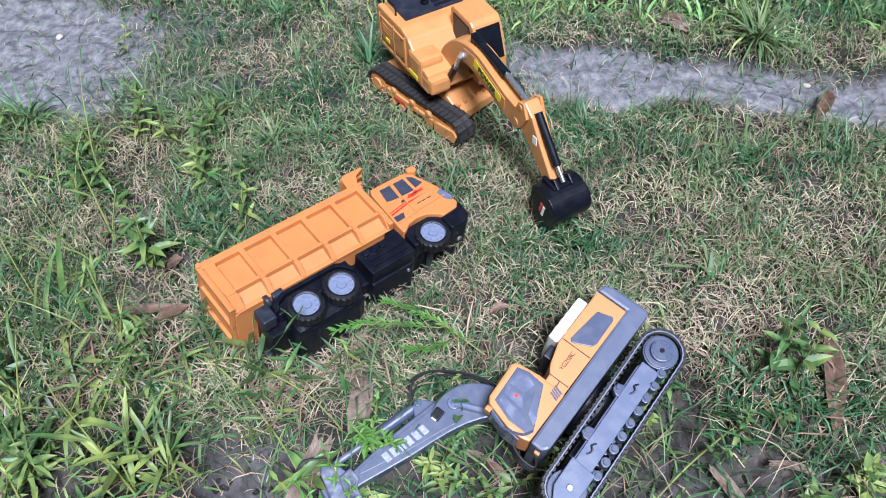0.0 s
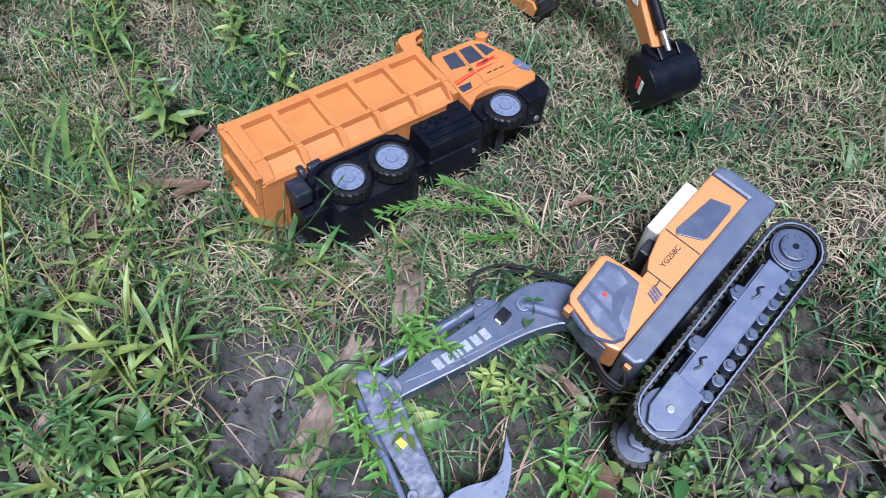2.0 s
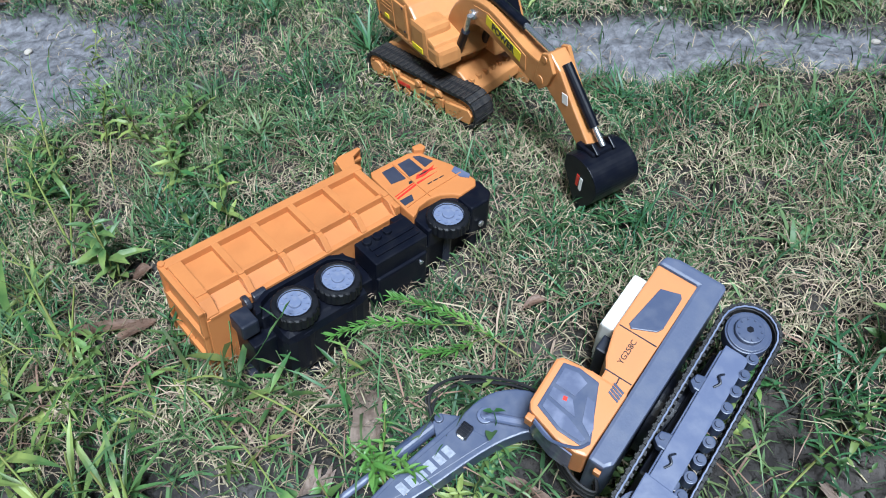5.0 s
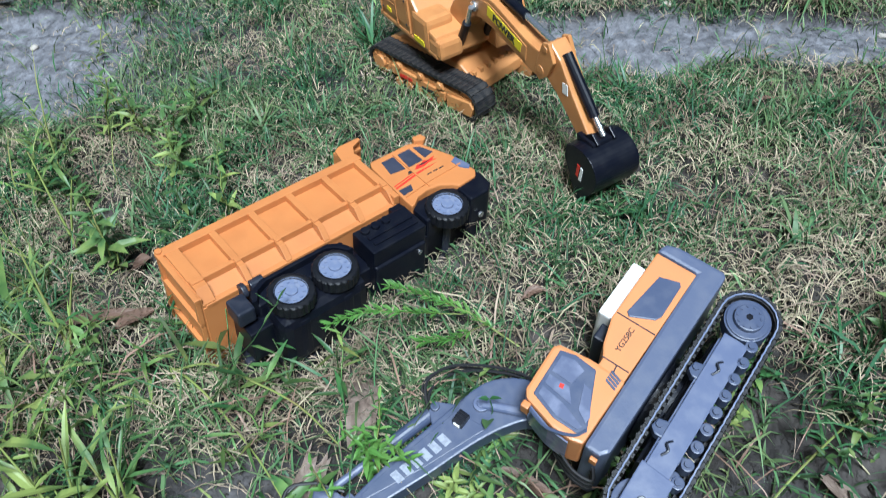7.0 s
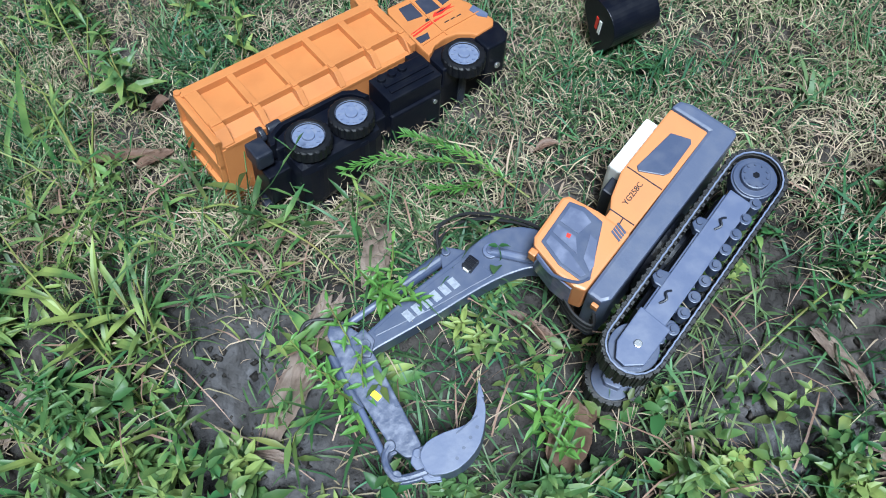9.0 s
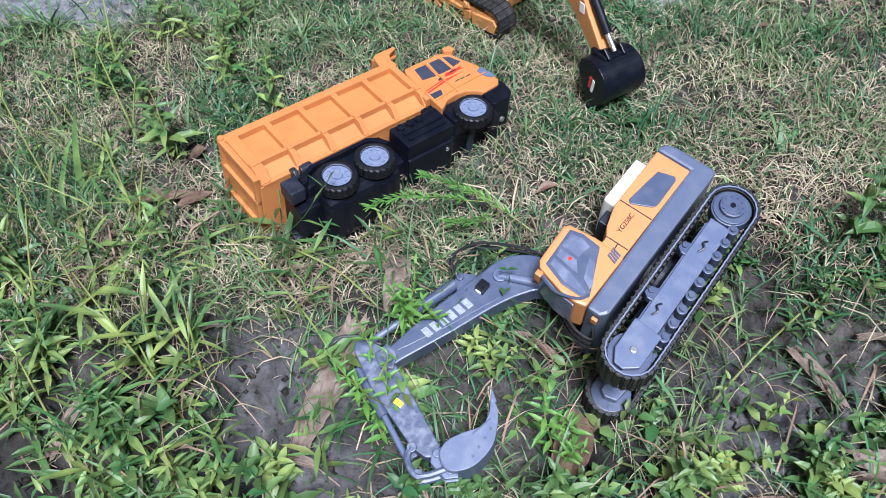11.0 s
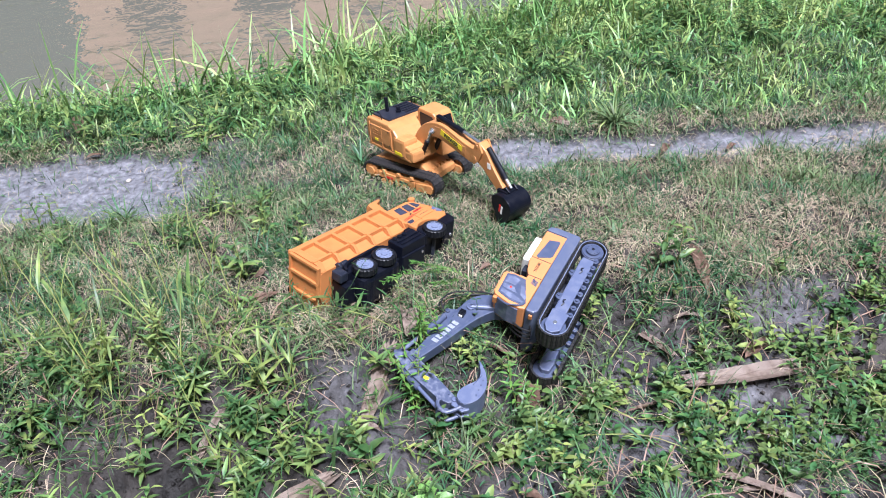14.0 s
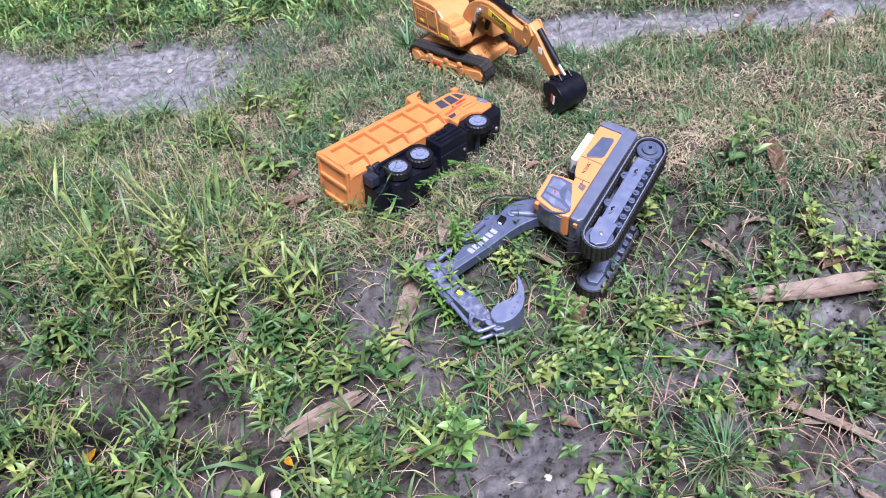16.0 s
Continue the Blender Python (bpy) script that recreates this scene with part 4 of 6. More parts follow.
        part("bucket_ear", bm, LIGHTGREY, bucket)
    for k in range(5):
        y = -0.024 + 0.012 * k
        part("tooth", prism(bmesh.new(), [(0.229, 0.124), (0.216, 0.133), (0.2265, 0.118)], y - 0.0035, y + 0.0035, 0.0005), LIGHTGREY, bucket)
    # hoses over the boom root
    for k, y in enumerate((0.004, 0.011, -0.004)):
        h = 0.018 + 0.006 * k
        bm = tube(bmesh.new(), [(0.136, y, 0.246), (0.118, y + 0.004, 0.236 + h), (0.088, y + 0.002, 0.224 + h), (0.060, y, 0.190 + h * 0.5), (0.055, y, 0.165)], 0.0016)
        part("hose", bm, HOSE, t, "thin black hose")
    bm = tube(bmesh.new(), [(0.255, 0.006, 0.285), (0.275, 0.010, 0.302), (0.296, 0.008, 0.290), (0.294, 0.004, 0.262)], 0.0016)
    part("hose", bm, HOSE, t)
    bm = tube(bmesh.new(), [(0.245, -0.004, 0.262), (0.262, 0.004, 0.296), (0.290, 0.002, 0.300), (0.300, 0.0, 0.270)], 0.0014)
    part("hose", bm, HOSE, t)
    for k in range(3):
        bm = tube(bmesh.new(), [(0.088, 0.02 - 0.012 * k, 0.095), (0.108, 0.022 - 0.012 * k, 0.080), (0.110, 0.020 - 0.012 * k, 0.100), (0.098, 0.016 - 0.012 * k, 0.125)], 0.0018)
        part("hose", bm, HOSE, t)
    return t


grey_digger = tipped_excavator()
grey_digger.matrix_world = placed(((-0.6261, -0.7565, -0.1889), (0.0416, -0.2743, 0.9607)), (0.2291, 0.5027, -0.0076))
tagged(grey_digger, "grey and orange toy excavator tipped on its side on the bank", "toy excavator")


# ---- amber excavator, standing on its tracks ----
def standing_excavator(swing):
    t = new("toy_excavator")
    A, B, r = (-0.088, 0.031), (0.088, 0.027), 0.0225
    for s in (-1, 1):
        crawler(t, s * 0.060, 0.034, A, B, r, 48, RUBBER, "muddy black rubber crawler track", RUBBER)
        y0, y1 = sorted((s * 0.044, s * 0.074))
        fr = part("track_frame", prism(bmesh.new(), [(-0.07, 0.020), (-0.072, 0.036), (-0.05, 0.040), (0.07, 0.036), (0.098, 0.034), (0.104, 0.026), (0.098, 0.012), (0.06, 0.010), (0.05, 0.016)], y0, y1, 0.002), AMBER, t, "amber plastic side frame")
        y0, y1 = sorted((s * 0.073, s * 0.078))
        part("end_plate", prism(bmesh.new(), [(0.052, 0.010), (0.052, 0.030), (0.098, 0.034), (0.104, 0.026), (0.098, 0.011)], y0, y1, 0.0012), AMBER, fr)
        part("side_plate", prism(bmesh.new(), [(-0.062, 0.022), (-0.062, 0.036), (0.048, 0.030), (0.048, 0.017)], y0, y1, 0.001), AMBER, fr)
        for k, x in enumerate((-0.03, 0.016)):
            y2, y3 = sorted((s * 0.077, s * 0.0784))
            part("decal", box(bmesh.new(), x - 0.014, x + 0.012, y2, y3, 0.0225 - 0.003 * k, 0.028 - 0.003 * k, 0.0002), (RED, DECAL)[k], fr)
        for x in (-0.045, 0.0, 0.04):
            bm = prism(bmesh.new(), [(x - 0.007, 0.034), (x - 0.005, 0.044), (x + 0.005, 0.044), (x + 0.007, 0.034)], y0, y1, 0.001)
            disc(bm, (x, s * 0.078, 0.039), 0.005, 0.004, segs=14)
            part("carrier_roller", bm, AMBER, fr)
        for k in range(5):
            part("roller", disc(bmesh.new(), (-0.05 + 0.022 * k, s * 0.072, 0.012), 0.007, 0.012, segs=16), AMBER, fr)
        bm = disc(bmesh.new(), (A[0], s * 0.066, A[1]), 0.019, 0.018, segs=28)
        disc(bm, (A[0], s * 0.076, A[1]), 0.011, 0.006, segs=22)
        for k in range(8):
            a = 2 * math.pi * k / 8
            disc(bm, (A[0] + 0.0145 * math.cos(a), s * 0.0755, A[1] + 0.0145 * math.sin(a)), 0.0016, 0.002, segs=8, bevel=0)
        part("sprocket", bm, AMBER, t)
        part("idler", disc(bmesh.new(), (B[0], s * 0.062, B[1]), 0.018, 0.018, segs=28), AMBER, t)
    bm = prism(bmesh.new(), [(-0.095, 0.030), (-0.095, 0.056), (-0.075, 0.062), (0.050, 0.062), (0.082, 0.040), (0.082, 0.024)], -0.046, 0.046, 0.003)
    disc(bm, (0, 0, 0.066), 0.044, 0.014, "z", 36)
    under = part("undercarriage", bm, AMBER, t, "amber undercarriage")
    for k in range(6):
        part("rib", box(bmesh.new(), 0.064, 0.072, -0.04 + 0.014 * k, -0.034 + 0.014 * k, 0.036, 0.053, 0.001), AMBER, under)
    me = bpy.data.meshes.new("upper_body")
    bm = prism(bmesh.new(), [(-0.100, 0.086), (-0.108, 0.108), (-0.108, 0.148), (-0.102, 0.156), (-0.02, 0.156), (0.0, 0.148), (0.02, 0.126), (0.062, 0.116), (0.068, 0.086)], -0.066, 0.066, 0.004)
    bm.to_mesh(me)
    bm.free()
    me.materials.append(AMBER)
    u = new("upper_body", me)
    u.parent, u.matrix_basis = t, pose(0, 0, 0, 0, 0, swing)
    u["label"] = "amber plastic house with rounded corners"

    def up(name, bm, mat, label=""):
        return part(name, bm, mat, u, label)
    bm = box(bmesh.new(), 0.000, 0.046, -0.069, -0.026, 0.084, 0.134, 0.008)
    box(bm, 0.040, 0.074, -0.067, -0.030, 0.084, 0.112, 0.007)
    up("side_tank", bm, AMBER)
    up("side_panel", box(bmesh.new(), -0.090, -0.012, -0.068, -0.064, 0.100, 0.142, 0.0015), AMBER)
    for k in range(3):
        up("vent_slot", box(bmesh.new(), -0.084, -0.050, -0.0686, -0.0675, 0.118 + 0.006 * k, 0.120 + 0.006 * k, 0.0002), AMBER)
    up("sticker", box(bmesh.new(), 0.006, 0.034, -0.0698, -0.0688, 0.091, 0.099, 0.0002), YELLOWDECAL)
    up("roof_panel", box(bmesh.new(), -0.100, -0.034, -0.050, 0.056, 0.1555, 0.1600, 0.001), DARK, "dark roof panel")
    bm = rod(bmesh.new(), (-0.082, -0.018, 0.158), (-0.084, -0.018, 0.190), 0.0045, 14)
    disc(bm, (-0.0845, -0.018, 0.192), 0.0048, 0.006, "z", 14)
    up("exhaust_pipe", bm, BLACK, "black exhaust stack")
    bm = disc(bmesh.new(), (-0.058, -0.002, 0.162), 0.007, 0.006, "z", 18)
    disc(bm, (-0.058, -0.002, 0.169), 0.005, 0.008, "z", 16)
    up("air_filter", bm, BLACK)
    for pts in ([(-0.102, -0.060, 0.152), (-0.106, -0.062, 0.178), (-0.098, -0.060, 0.190)], ):
        up("handrail", tube(bmesh.new(), pts, 0.0014), BLACK)
    up("handrail", tube(bmesh.new(), [(-0.085, 0.060, 0.153), (-0.082, 0.060, 0.174), (-0.040, 0.060, 0.176), (-0.036, 0.060, 0.153)], 0.0013), BLACK)
    up("handrail", tube(bmesh.new(), [(-0.098, -0.056, 0.155), (-0.096, -0.056, 0.170), (-0.060, -0.056, 0.171), (-0.056, -0.056, 0.155)], 0.0013), BLACK)
    up("base_band", box(bmesh.new(), -0.104, 0.064, -0.0675, 0.0675, 0.0835, 0.0905, 0.002), AMBER)
    for x in (-0.094, -0.046, -0.008):
        up("panel_seam", box(bmesh.new(), x, x + 0.0012, -0.0688, -0.0640, 0.092, 0.147, 0.0004), AMBER)
    up("warning_sticker", box(bmesh.new(), -0.074, -0.062, -0.0690, -0.0676, 0.103, 0.109, 0.0002), YELLOWDECAL)
    for x, z in ((-0.088, 0.139), (-0.016, 0.139), (-0.088, 0.103), (-0.016, 0.103)):
        up("screw", disc(bmesh.new(), (x, -0.0682, z), 0.0018, 0.0016, segs=8, bevel=0), DARK)
    for k in range(5):
        up("roof_slat", box(bmesh.new(), -0.094 + 0.012 * k, -0.088 + 0.012 * k, 0.008, 0.050, 0.1597, 0.1612, 0.0003), BLACK)
    # cab on the far side
    cab = up("cab", prism(bmesh.new(), [(-0.004, 0.080), (-0.002, 0.176), (0.004, 0.184), (0.056, 0.182), (0.064, 0.176), (0.084, 0.120), (0.086, 0.080)], 0.014, 0.066, 0.004), AMBER, "amber cab with black windows")
    for y0, y1 in ((0.0125, 0.0150), (0.0650, 0.0672)):
        part("window", prism(bmesh.new(), [(0.008, 0.128), (0.008, 0.174), (0.054, 0.172), (0.072, 0.126)], y0, y1, 0.0006), BLACK, cab)
    part("windscreen", prism(bmesh.new(), [(0.0645, 0.172), (0.083, 0.120), (0.0855, 0.121), (0.067, 0.173)], 0.019, 0.061, 0.0006), BLACK, cab)
    # boom, set just right of the cab
    y = -0.008
    boom_o = [(0.020, 0.095), (0.030, 0.132), (0.062, 0.168), (0.100, 0.184), (0.135, 0.187), (0.172, 0.178), (0.215, 0.166), (0.248, 0.163), (0.256, 0.148),
              (0.240, 0.126), (0.222, 0.127), (0.150, 0.145), (0.110, 0.150), (0.084, 0.140), (0.066, 0.120), (0.050, 0.090)]
    boom_o = rounded(boom_o[:8], 3) + boom_o[8:10] + rounded(boom_o[10:], 3)
    boom = up("boom", prism(bmesh.new(), boom_o, y - 0.014, y + 0.014, 0.0022), AMBER, "amber boom with yellow sticker")
    inner = [(0.100, 0.177), (0.134, 0.180), (0.172, 0.171), (0.214, 0.158), (0.212, 0.137), (0.150, 0.154), (0.110, 0.158)]
    part("boom_panel", prism(bmesh.new(), inner, y - 0.0148, y + 0.0148, 0.0006), AMBER, boom)
    part("sticker", prism(bmesh.new(), [(0.132, 0.177), (0.205, 0.157), (0.201, 0.144), (0.128, 0.163)], y - 0.0154, y - 0.0140, 0.0002), YELLOWDECAL, boom, "yellow and black sticker")
    writing("sticker_lettering", "POWER", 0.0140, DECAL, boom, facing(0.1665, y - 0.0156, 0.1602, (0.963, 0, -0.268), (0.268, 0, 0.963)), bold=0.0004)
    bm = disc(bmesh.new(), (0.100, y, 0.164), 0.007, 0.036, segs=18)
    part("boom_pin", bm, CHROME, boom, "bright pin")
    for dy in (-0.021, 0.021):
        bm = rod(bmesh.new(), (0.060, y + dy, 0.092), (0.086, y + dy, 0.136), 0.0058, 14)
        cy = part("boom_cylinder", bm, BLACK, boom, "black lift cylinder")
        part("piston_rod", rod(bmesh.new(), (0.085, y + dy, 0.134), (0.100, y + dy, 0.164), 0.0036, 12), CHROME, cy)
    bm = rod(bmesh.new(), (0.108, y, 0.197), (0.196, y, 0.185), 0.0062, 14)
    box(bm, 0.104, 0.116, y - 0.005, y + 0.005, 0.182, 0.201, 0.001)
    cy = part("arm_cylinder", bm, BLACK, boom, "black hydraulic cylinder")
    part("piston_rod", rod(bmesh.new(), (0.195, y, 0.185), (0.255, y, 0.174), 0.0042, 12), CHROME, cy, "bright piston rod")
    stick_o = [(0.244, 0.174), (0.258, 0.182), (0.278, 0.167), (0.302, 0.132), (0.334, 0.092), (0.330, 0.080), (0.316, 0.078), (0.270, 0.120), (0.240, 0.138)]
    stick = up("stick", prism(bmesh.new(), stick_o, y - 0.0115, y + 0.0115, 0.0022), AMBER, "amber stick arm")
    for dy in (-0.014, 0.014):
        bm = prism(bmesh.new(), [(0.232, 0.133), (0.238, 0.153), (0.250, 0.180), (0.262, 0.184), (0.272, 0.162), (0.258, 0.138), (0.242, 0.126)], y + dy - 0.0025, y + dy + 0.0025, 0.0015)
        disc(bm, (0.246, y + dy, 0.142), 0.006, 0.007, segs=16)
        disc(bm, (0.256, y + dy, 0.174), 0.0045, 0.007, segs=14)
        part("elbow_plate", bm, AMBER, stick)
    part("sticker", box(bmesh.new(), 0.283, 0.293, y - 0.0122, y - 0.0112, 0.128, 0.142, 0.0002), WHITE, stick, "small pale sticker")
    bm = rod(bmesh.new(), (0.276, y, 0.172), (0.329, y, 0.114), 0.0062, 14)
    cy = part("bucket_cylinder", bm, BLACK, stick, "black bucket cylinder")
    part("piston_rod", rod(bmesh.new(), (0.328, y, 0.115), (0.346, y, 0.097), 0.0036, 12), CHROME, cy)
    for dy in (-0.012, 0.012):
        bm = prism(bmesh.new(), [(0.322, 0.090), (0.342, 0.104), (0.354, 0.094), (0.336, 0.078)], y + dy - 0.0022, y + dy + 0.0022, 0.001)
        part("bucket_link", bm, BLACK, stick)
    shell = [(0.316, 0.082), (0.334, 0.090), (0.360, 0.088), (0.376, 0.074), (0.380, 0.054), (0.370, 0.032), (0.352, 0.012), (0.338, -0.002), (0.332, 0.012), (0.322, 0.040), (0.312, 0.062)]
    shell = [(0.330 + (x - 0.330) * 0.88, 0.086 + (z - 0.086) * 0.88) for x, z in shell]
    curve = rounded(shell[:8])
    shell = rounded(shell[:8]) + shell[8:]
    mid = (0.335, 0.05)
    inn = [(mid[0] + (x - mid[0]) * 0.92, mid[1] + (z - mid[1]) * 0.92) for x, z in curve]
    bk = up("bucket", prism(bmesh.new(), curve + inn[::-1], y - 0.0295, y + 0.0295, 0), BLACK, "black plastic bucket resting on grass")
    for yy in (y - 0.030, y + 0.030):
        part("side_plate", prism(bmesh.new(), shell, yy - 0.0016, yy + 0.0016, 0.0007), BLACK, bk)
    part("mount", box(bmesh.new(), 0.318, 0.350, y - 0.018, y + 0.018, 0.080, 0.094, 0.003), BLACK, bk)
    part("sticker", prism(bmesh.new(), [(0.336, 0.050), (0.340, 0.068), (0.3445, 0.067), (0.340, 0.049)], y - 0.0322, y - 0.0312, 0.0002), RED, bk, "red and white sticker")
    part("sticker", prism(bmesh.new(), [(0.3415, 0.046), (0.346, 0.066), (0.3505, 0.065), (0.346, 0.045)], y - 0.0322, y - 0.0312, 0.0002), WHITE, bk)
    for k in range(5):
        yy = y - 0.026 + 0.013 * k
        part("tooth", prism(bmesh.new(), [(0.344, 0.014), (0.333, 0.000), (0.333, 0.016)], yy - 0.004, yy + 0.004, 0.0005), BLACK, bk)
    return t


amber_digger = standing_excavator(-14)
amber_digger.matrix_world = pose(-0.005, 1.152, 0.002, 0, 0, -46)
tagged(amber_digger, "amber toy excavator standing on black tracks in short grass", "toy excavator")


# ---- grass ----
def raw_mesh(name, verts, faces_flat, sizes, mat):
    """A mesh from arrays: points, corner indices one after the other, corners for each face."""
    me = bpy.data.meshes.new(name)
    me.vertices.add(len(verts))
    me.vertices.foreach_set("co", np.asarray(verts, np.float32).ravel())
    me.loops.add(len(faces_flat))
    me.loops.foreach_set("vertex_index", np.asarray(faces_flat, np.int32))
    me.polygons.add(len(sizes))
    starts = np.concatenate([[0], np.cumsum(sizes)[:-1]])
    me.polygons.foreach_set("loop_start", starts.astype(np.int32))
    me.update(calc_edges=True)
    me.validate()
    me.materials.append(mat)
    return me


def blades(name, x, y, length, width, lean, mat, rng, lift=None, sink=0.002):
    """Bent, tapering blades rooted at (x, y); lean 0 stands upright, 1.5 lies flat."""
    n = len(x)
    az = rng.uniform(0, 2 * math.pi, n)
    z = ground_z(x, y) - sink + (0 if lift is None else lift)
    d = np.stack([np.cos(az), np.sin(az), np.zeros(n)], 1)
    side_az = az + math.pi / 2 + rng.normal(0, 0.5, n)
    s = np.stack([np.cos(side_az), np.sin(side_az), rng.normal(0, 0.2, n)], 1)
    base = np.stack([x, y, z], 1)
    rows = []
    for t, k in ((0.0, 0.75), (0.38, 1.0), (0.74, 0.72)):
        ang = lean * (0.35 + 0.9 * t)
        p = base + (d * np.sin(ang)[:, None] + np.array([0, 0, 1.0]) * np.cos(ang)[:, None]) * (length * t)[:, None]
        rows.append((p - s * (width * k / 2)[:, None], p + s * (width * k / 2)[:, None]))
    ang = np.minimum(lean * 1.25, 1.75)
    tip = base + (d * np.sin(ang)[:, None] + np.array([0, 0, 1.0]) * np.cos(ang)[:, None]) * length[:, None]
    v = np.stack([rows[0][0], rows[0][1], rows[1][0], rows[1][1], rows[2][0], rows[2][1], tip], 1).reshape(-1, 3)
    o = (np.arange(n) * 7)[:, None]
    f = (o + np.array([0, 1, 3, 2, 2, 3, 5, 4, 4, 5, 6])).ravel()
    return raw_mesh(name, v, f, np.tile([4, 4, 3], n), mat)


def scatter(rng, count, x0, x1, y0, y1, chance):
    x, y = rng.uniform(x0, x1, count), rng.uniform(y0, y1, count)
    keep = rng.uniform(0, 1, count) < chance(x, y)
    return x[keep], y[keep]


def clumped(x, y, seed, size):
    return np.clip(0.55 + 0.65 * wave(x, y, seed, size), 0.02, 1)


def lawn(x, y):
    c = clumped(x, y, 21, 0.22) * 0.7 + clumped(x, y, 22, 0.07) * 0.5
    c = c * (1 - 0.45 * np.exp(-((y - 0.68 + 0.08 * x) / 0.10) ** 2) * (x > -0.5)) * (1 - 0.3 * clumped(x, y, 25, 0.3))
    low = smooth_step((y - brow(x) + 0.12) / 0.14)
    far_off = 1 - smooth_step((y - 1.75) / 0.25)
    return np.clip(c, 0, 1) * (1 - smooth_step((np.abs(x - 0.1) - 1.15) / 0.42)) * np.clip(low + 0.06, 0, 1) * (1 - 0.96 * mud(x, y)) * far_off


def lush(x, y):
    edge = 1.345 - 0.18 * x + 0.05 * smooth_step((-0.2 - x) / 0.3)
    return smooth_step((y - edge) / 0.10) * (1 - smooth_step((np.abs(x) - 1.75) / 0.55)) * (1 - smooth_step((y - shore(x) - 0.42) / 0.25)) * np.clip(clumped(x, y, 31, 0.3) + 0.25, 0, 1)


def stuff(mesh, label, category):
    return tagged(new(mesh.name, mesh), label, category, kind="stuff")


rng = np.random.RandomState(4)
x, y = scatter(rng, 310000, -1.5, 1.7, 0.42, 1.85, lambda x, y: lawn(x, y) * (0.45 + 0.55 * clumped(x, y, 24, 0.5)))
n = len(x)
stuff(blades("lawn_grass", x, y, rng.gamma(5, 0.0062, n).clip(0.008, 0.07) * (0.75 + 0.5 * clumped(x, y, 23, 0.15)), rng.uniform(0.0011, 0.0027, n), rng.uniform(0.25, 1.35, n), GRASS, rng), "short green lawn grass in uneven tufts", "grass")
x, y = scatter(rng, 215000, -1.5, 1.7, 0.40, 1.75, lambda x, y: np.clip(1.25 - 0.8 * clumped(x, y, 24, 0.5), 0, 1) * np.clip(lawn(x, y) * 0.5 + 0.35, 0, 1) * smooth_step((y - brow(x) + 0.12) / 0.14) * (1 - 0.93 * mud(x, y)) * (1 - 0.8 * smooth_step((y - 1.40 + 0.18 * x) / 0.15)))
n = len(x)
stuff(blades("dry_grass", x, y, rng.gamma(5, 0.0042, n).clip(0.007, 0.045), rng.uniform(0.0008, 0.0016, n), rng.uniform(0.9, 1.5, n), STRAW, rng, lift=rng.uniform(0.002, 0.019, n)), "dry tan grass thatch between green blades", "grass")
x, y = scatter(rng, 42000, -0.6, 1.4, 0.52, 1.1, lambda x, y: smooth_step((y - brow(x) + 0.10) / 0.1) * clumped(x, y, 25, 0.3) * (0.35 + 0.65 * np.exp(-((y - 0.68 + 0.08 * x) / 0.12) ** 2)))
n = len(x)
stuff(blades("thatch", x, y, rng.gamma(5, 0.0038, n).clip(0.006, 0.04), rng.uniform(0.0009, 0.0019, n), rng.uniform(1.0, 1.52, n), STRAW, rng, lift=rng.uniform(0.001, 0.012, n)), "flattened tan thatch along the lawn edge", "grass")

# fine tufts of longer grass that stand out of the lawn
tx, ty = scatter(rng, 300, -1.4, 1.5, 0.5, 1.6, lambda x, y: lawn(x, y) * np.where(x < -0.35, 0.95, 0.38))
reps = rng.randint(14, 34, len(tx))
x, y = np.repeat(tx, reps) + rng.normal(0, 0.013, reps.sum()), np.repeat(ty, reps) + rng.normal(0, 0.013, reps.sum())
n = len(x)
stuff(blades("grass_tufts", x, y, rng.uniform(0.03, 0.085, n), rng.uniform(0.0018, 0.0042, n), rng.uniform(0.3, 1.25, n), GRASS, rng), "longer green grass tufts in the lawn", "grass")

# lush bank towards the pond
x, y = scatter(rng, 66000, -2.3, 2.3, 1.2, 3.3, lush)
n = len(x)
tall = 0.55 + 0.75 * smooth_step((y - 1.6) / 0.7)
stuff(blades("bank_grass", x, y, rng.gamma(6, 0.0135, n).clip(0.03, 0.22) * tall, rng.uniform(0.003, 0.0075, n), rng.uniform(0.2, 1.3, n), BANKGRASS, rng), "lush tall grass on the pond bank", "grass")
x, y = scatter(rng, 6500, -2.3, 2.3, 1.75, 3.2, lambda x, y: lush(x, y) * np.exp(-((y - shore(x) - 0.02) / 0.32) ** 2))
n = len(x)
stuff(blades("shore_grass", x, y, rng.uniform(0.12, 0.32, n), rng.uniform(0.004, 0.009, n), rng.uniform(0.1, 1.0, n), BANKGRASS, rng), "tall bright grass along the water", "grass")

# thinner growth beyond, out of the walk's near view
def beyond(x, y):
    core = smooth_step((np.maximum(np.abs(x - 0.1) / 1.5, np.abs(y - 0.55) / 1.15) - 0.9) / 0.2)
    return core * np.exp(-((x / 3.2) ** 4 + (y / 3.0) ** 4)) * (1 - mud(x, y)) * (1 - smooth_step((y - shore(x) - 0.3) / 0.2)) * clumped(x, y, 61, 0.6)


x, y = scatter(rng, 100000, -4.5, 4.5, -4.0, 3.4, beyond)
n = len(x)
stuff(blades("outer_grass", x, y, rng.uniform(0.03, 0.09, n), rng.uniform(0.003, 0.006, n), rng.uniform(0.3, 1.3, n), GRASS, rng), "rough green grass round the lawn", "grass")

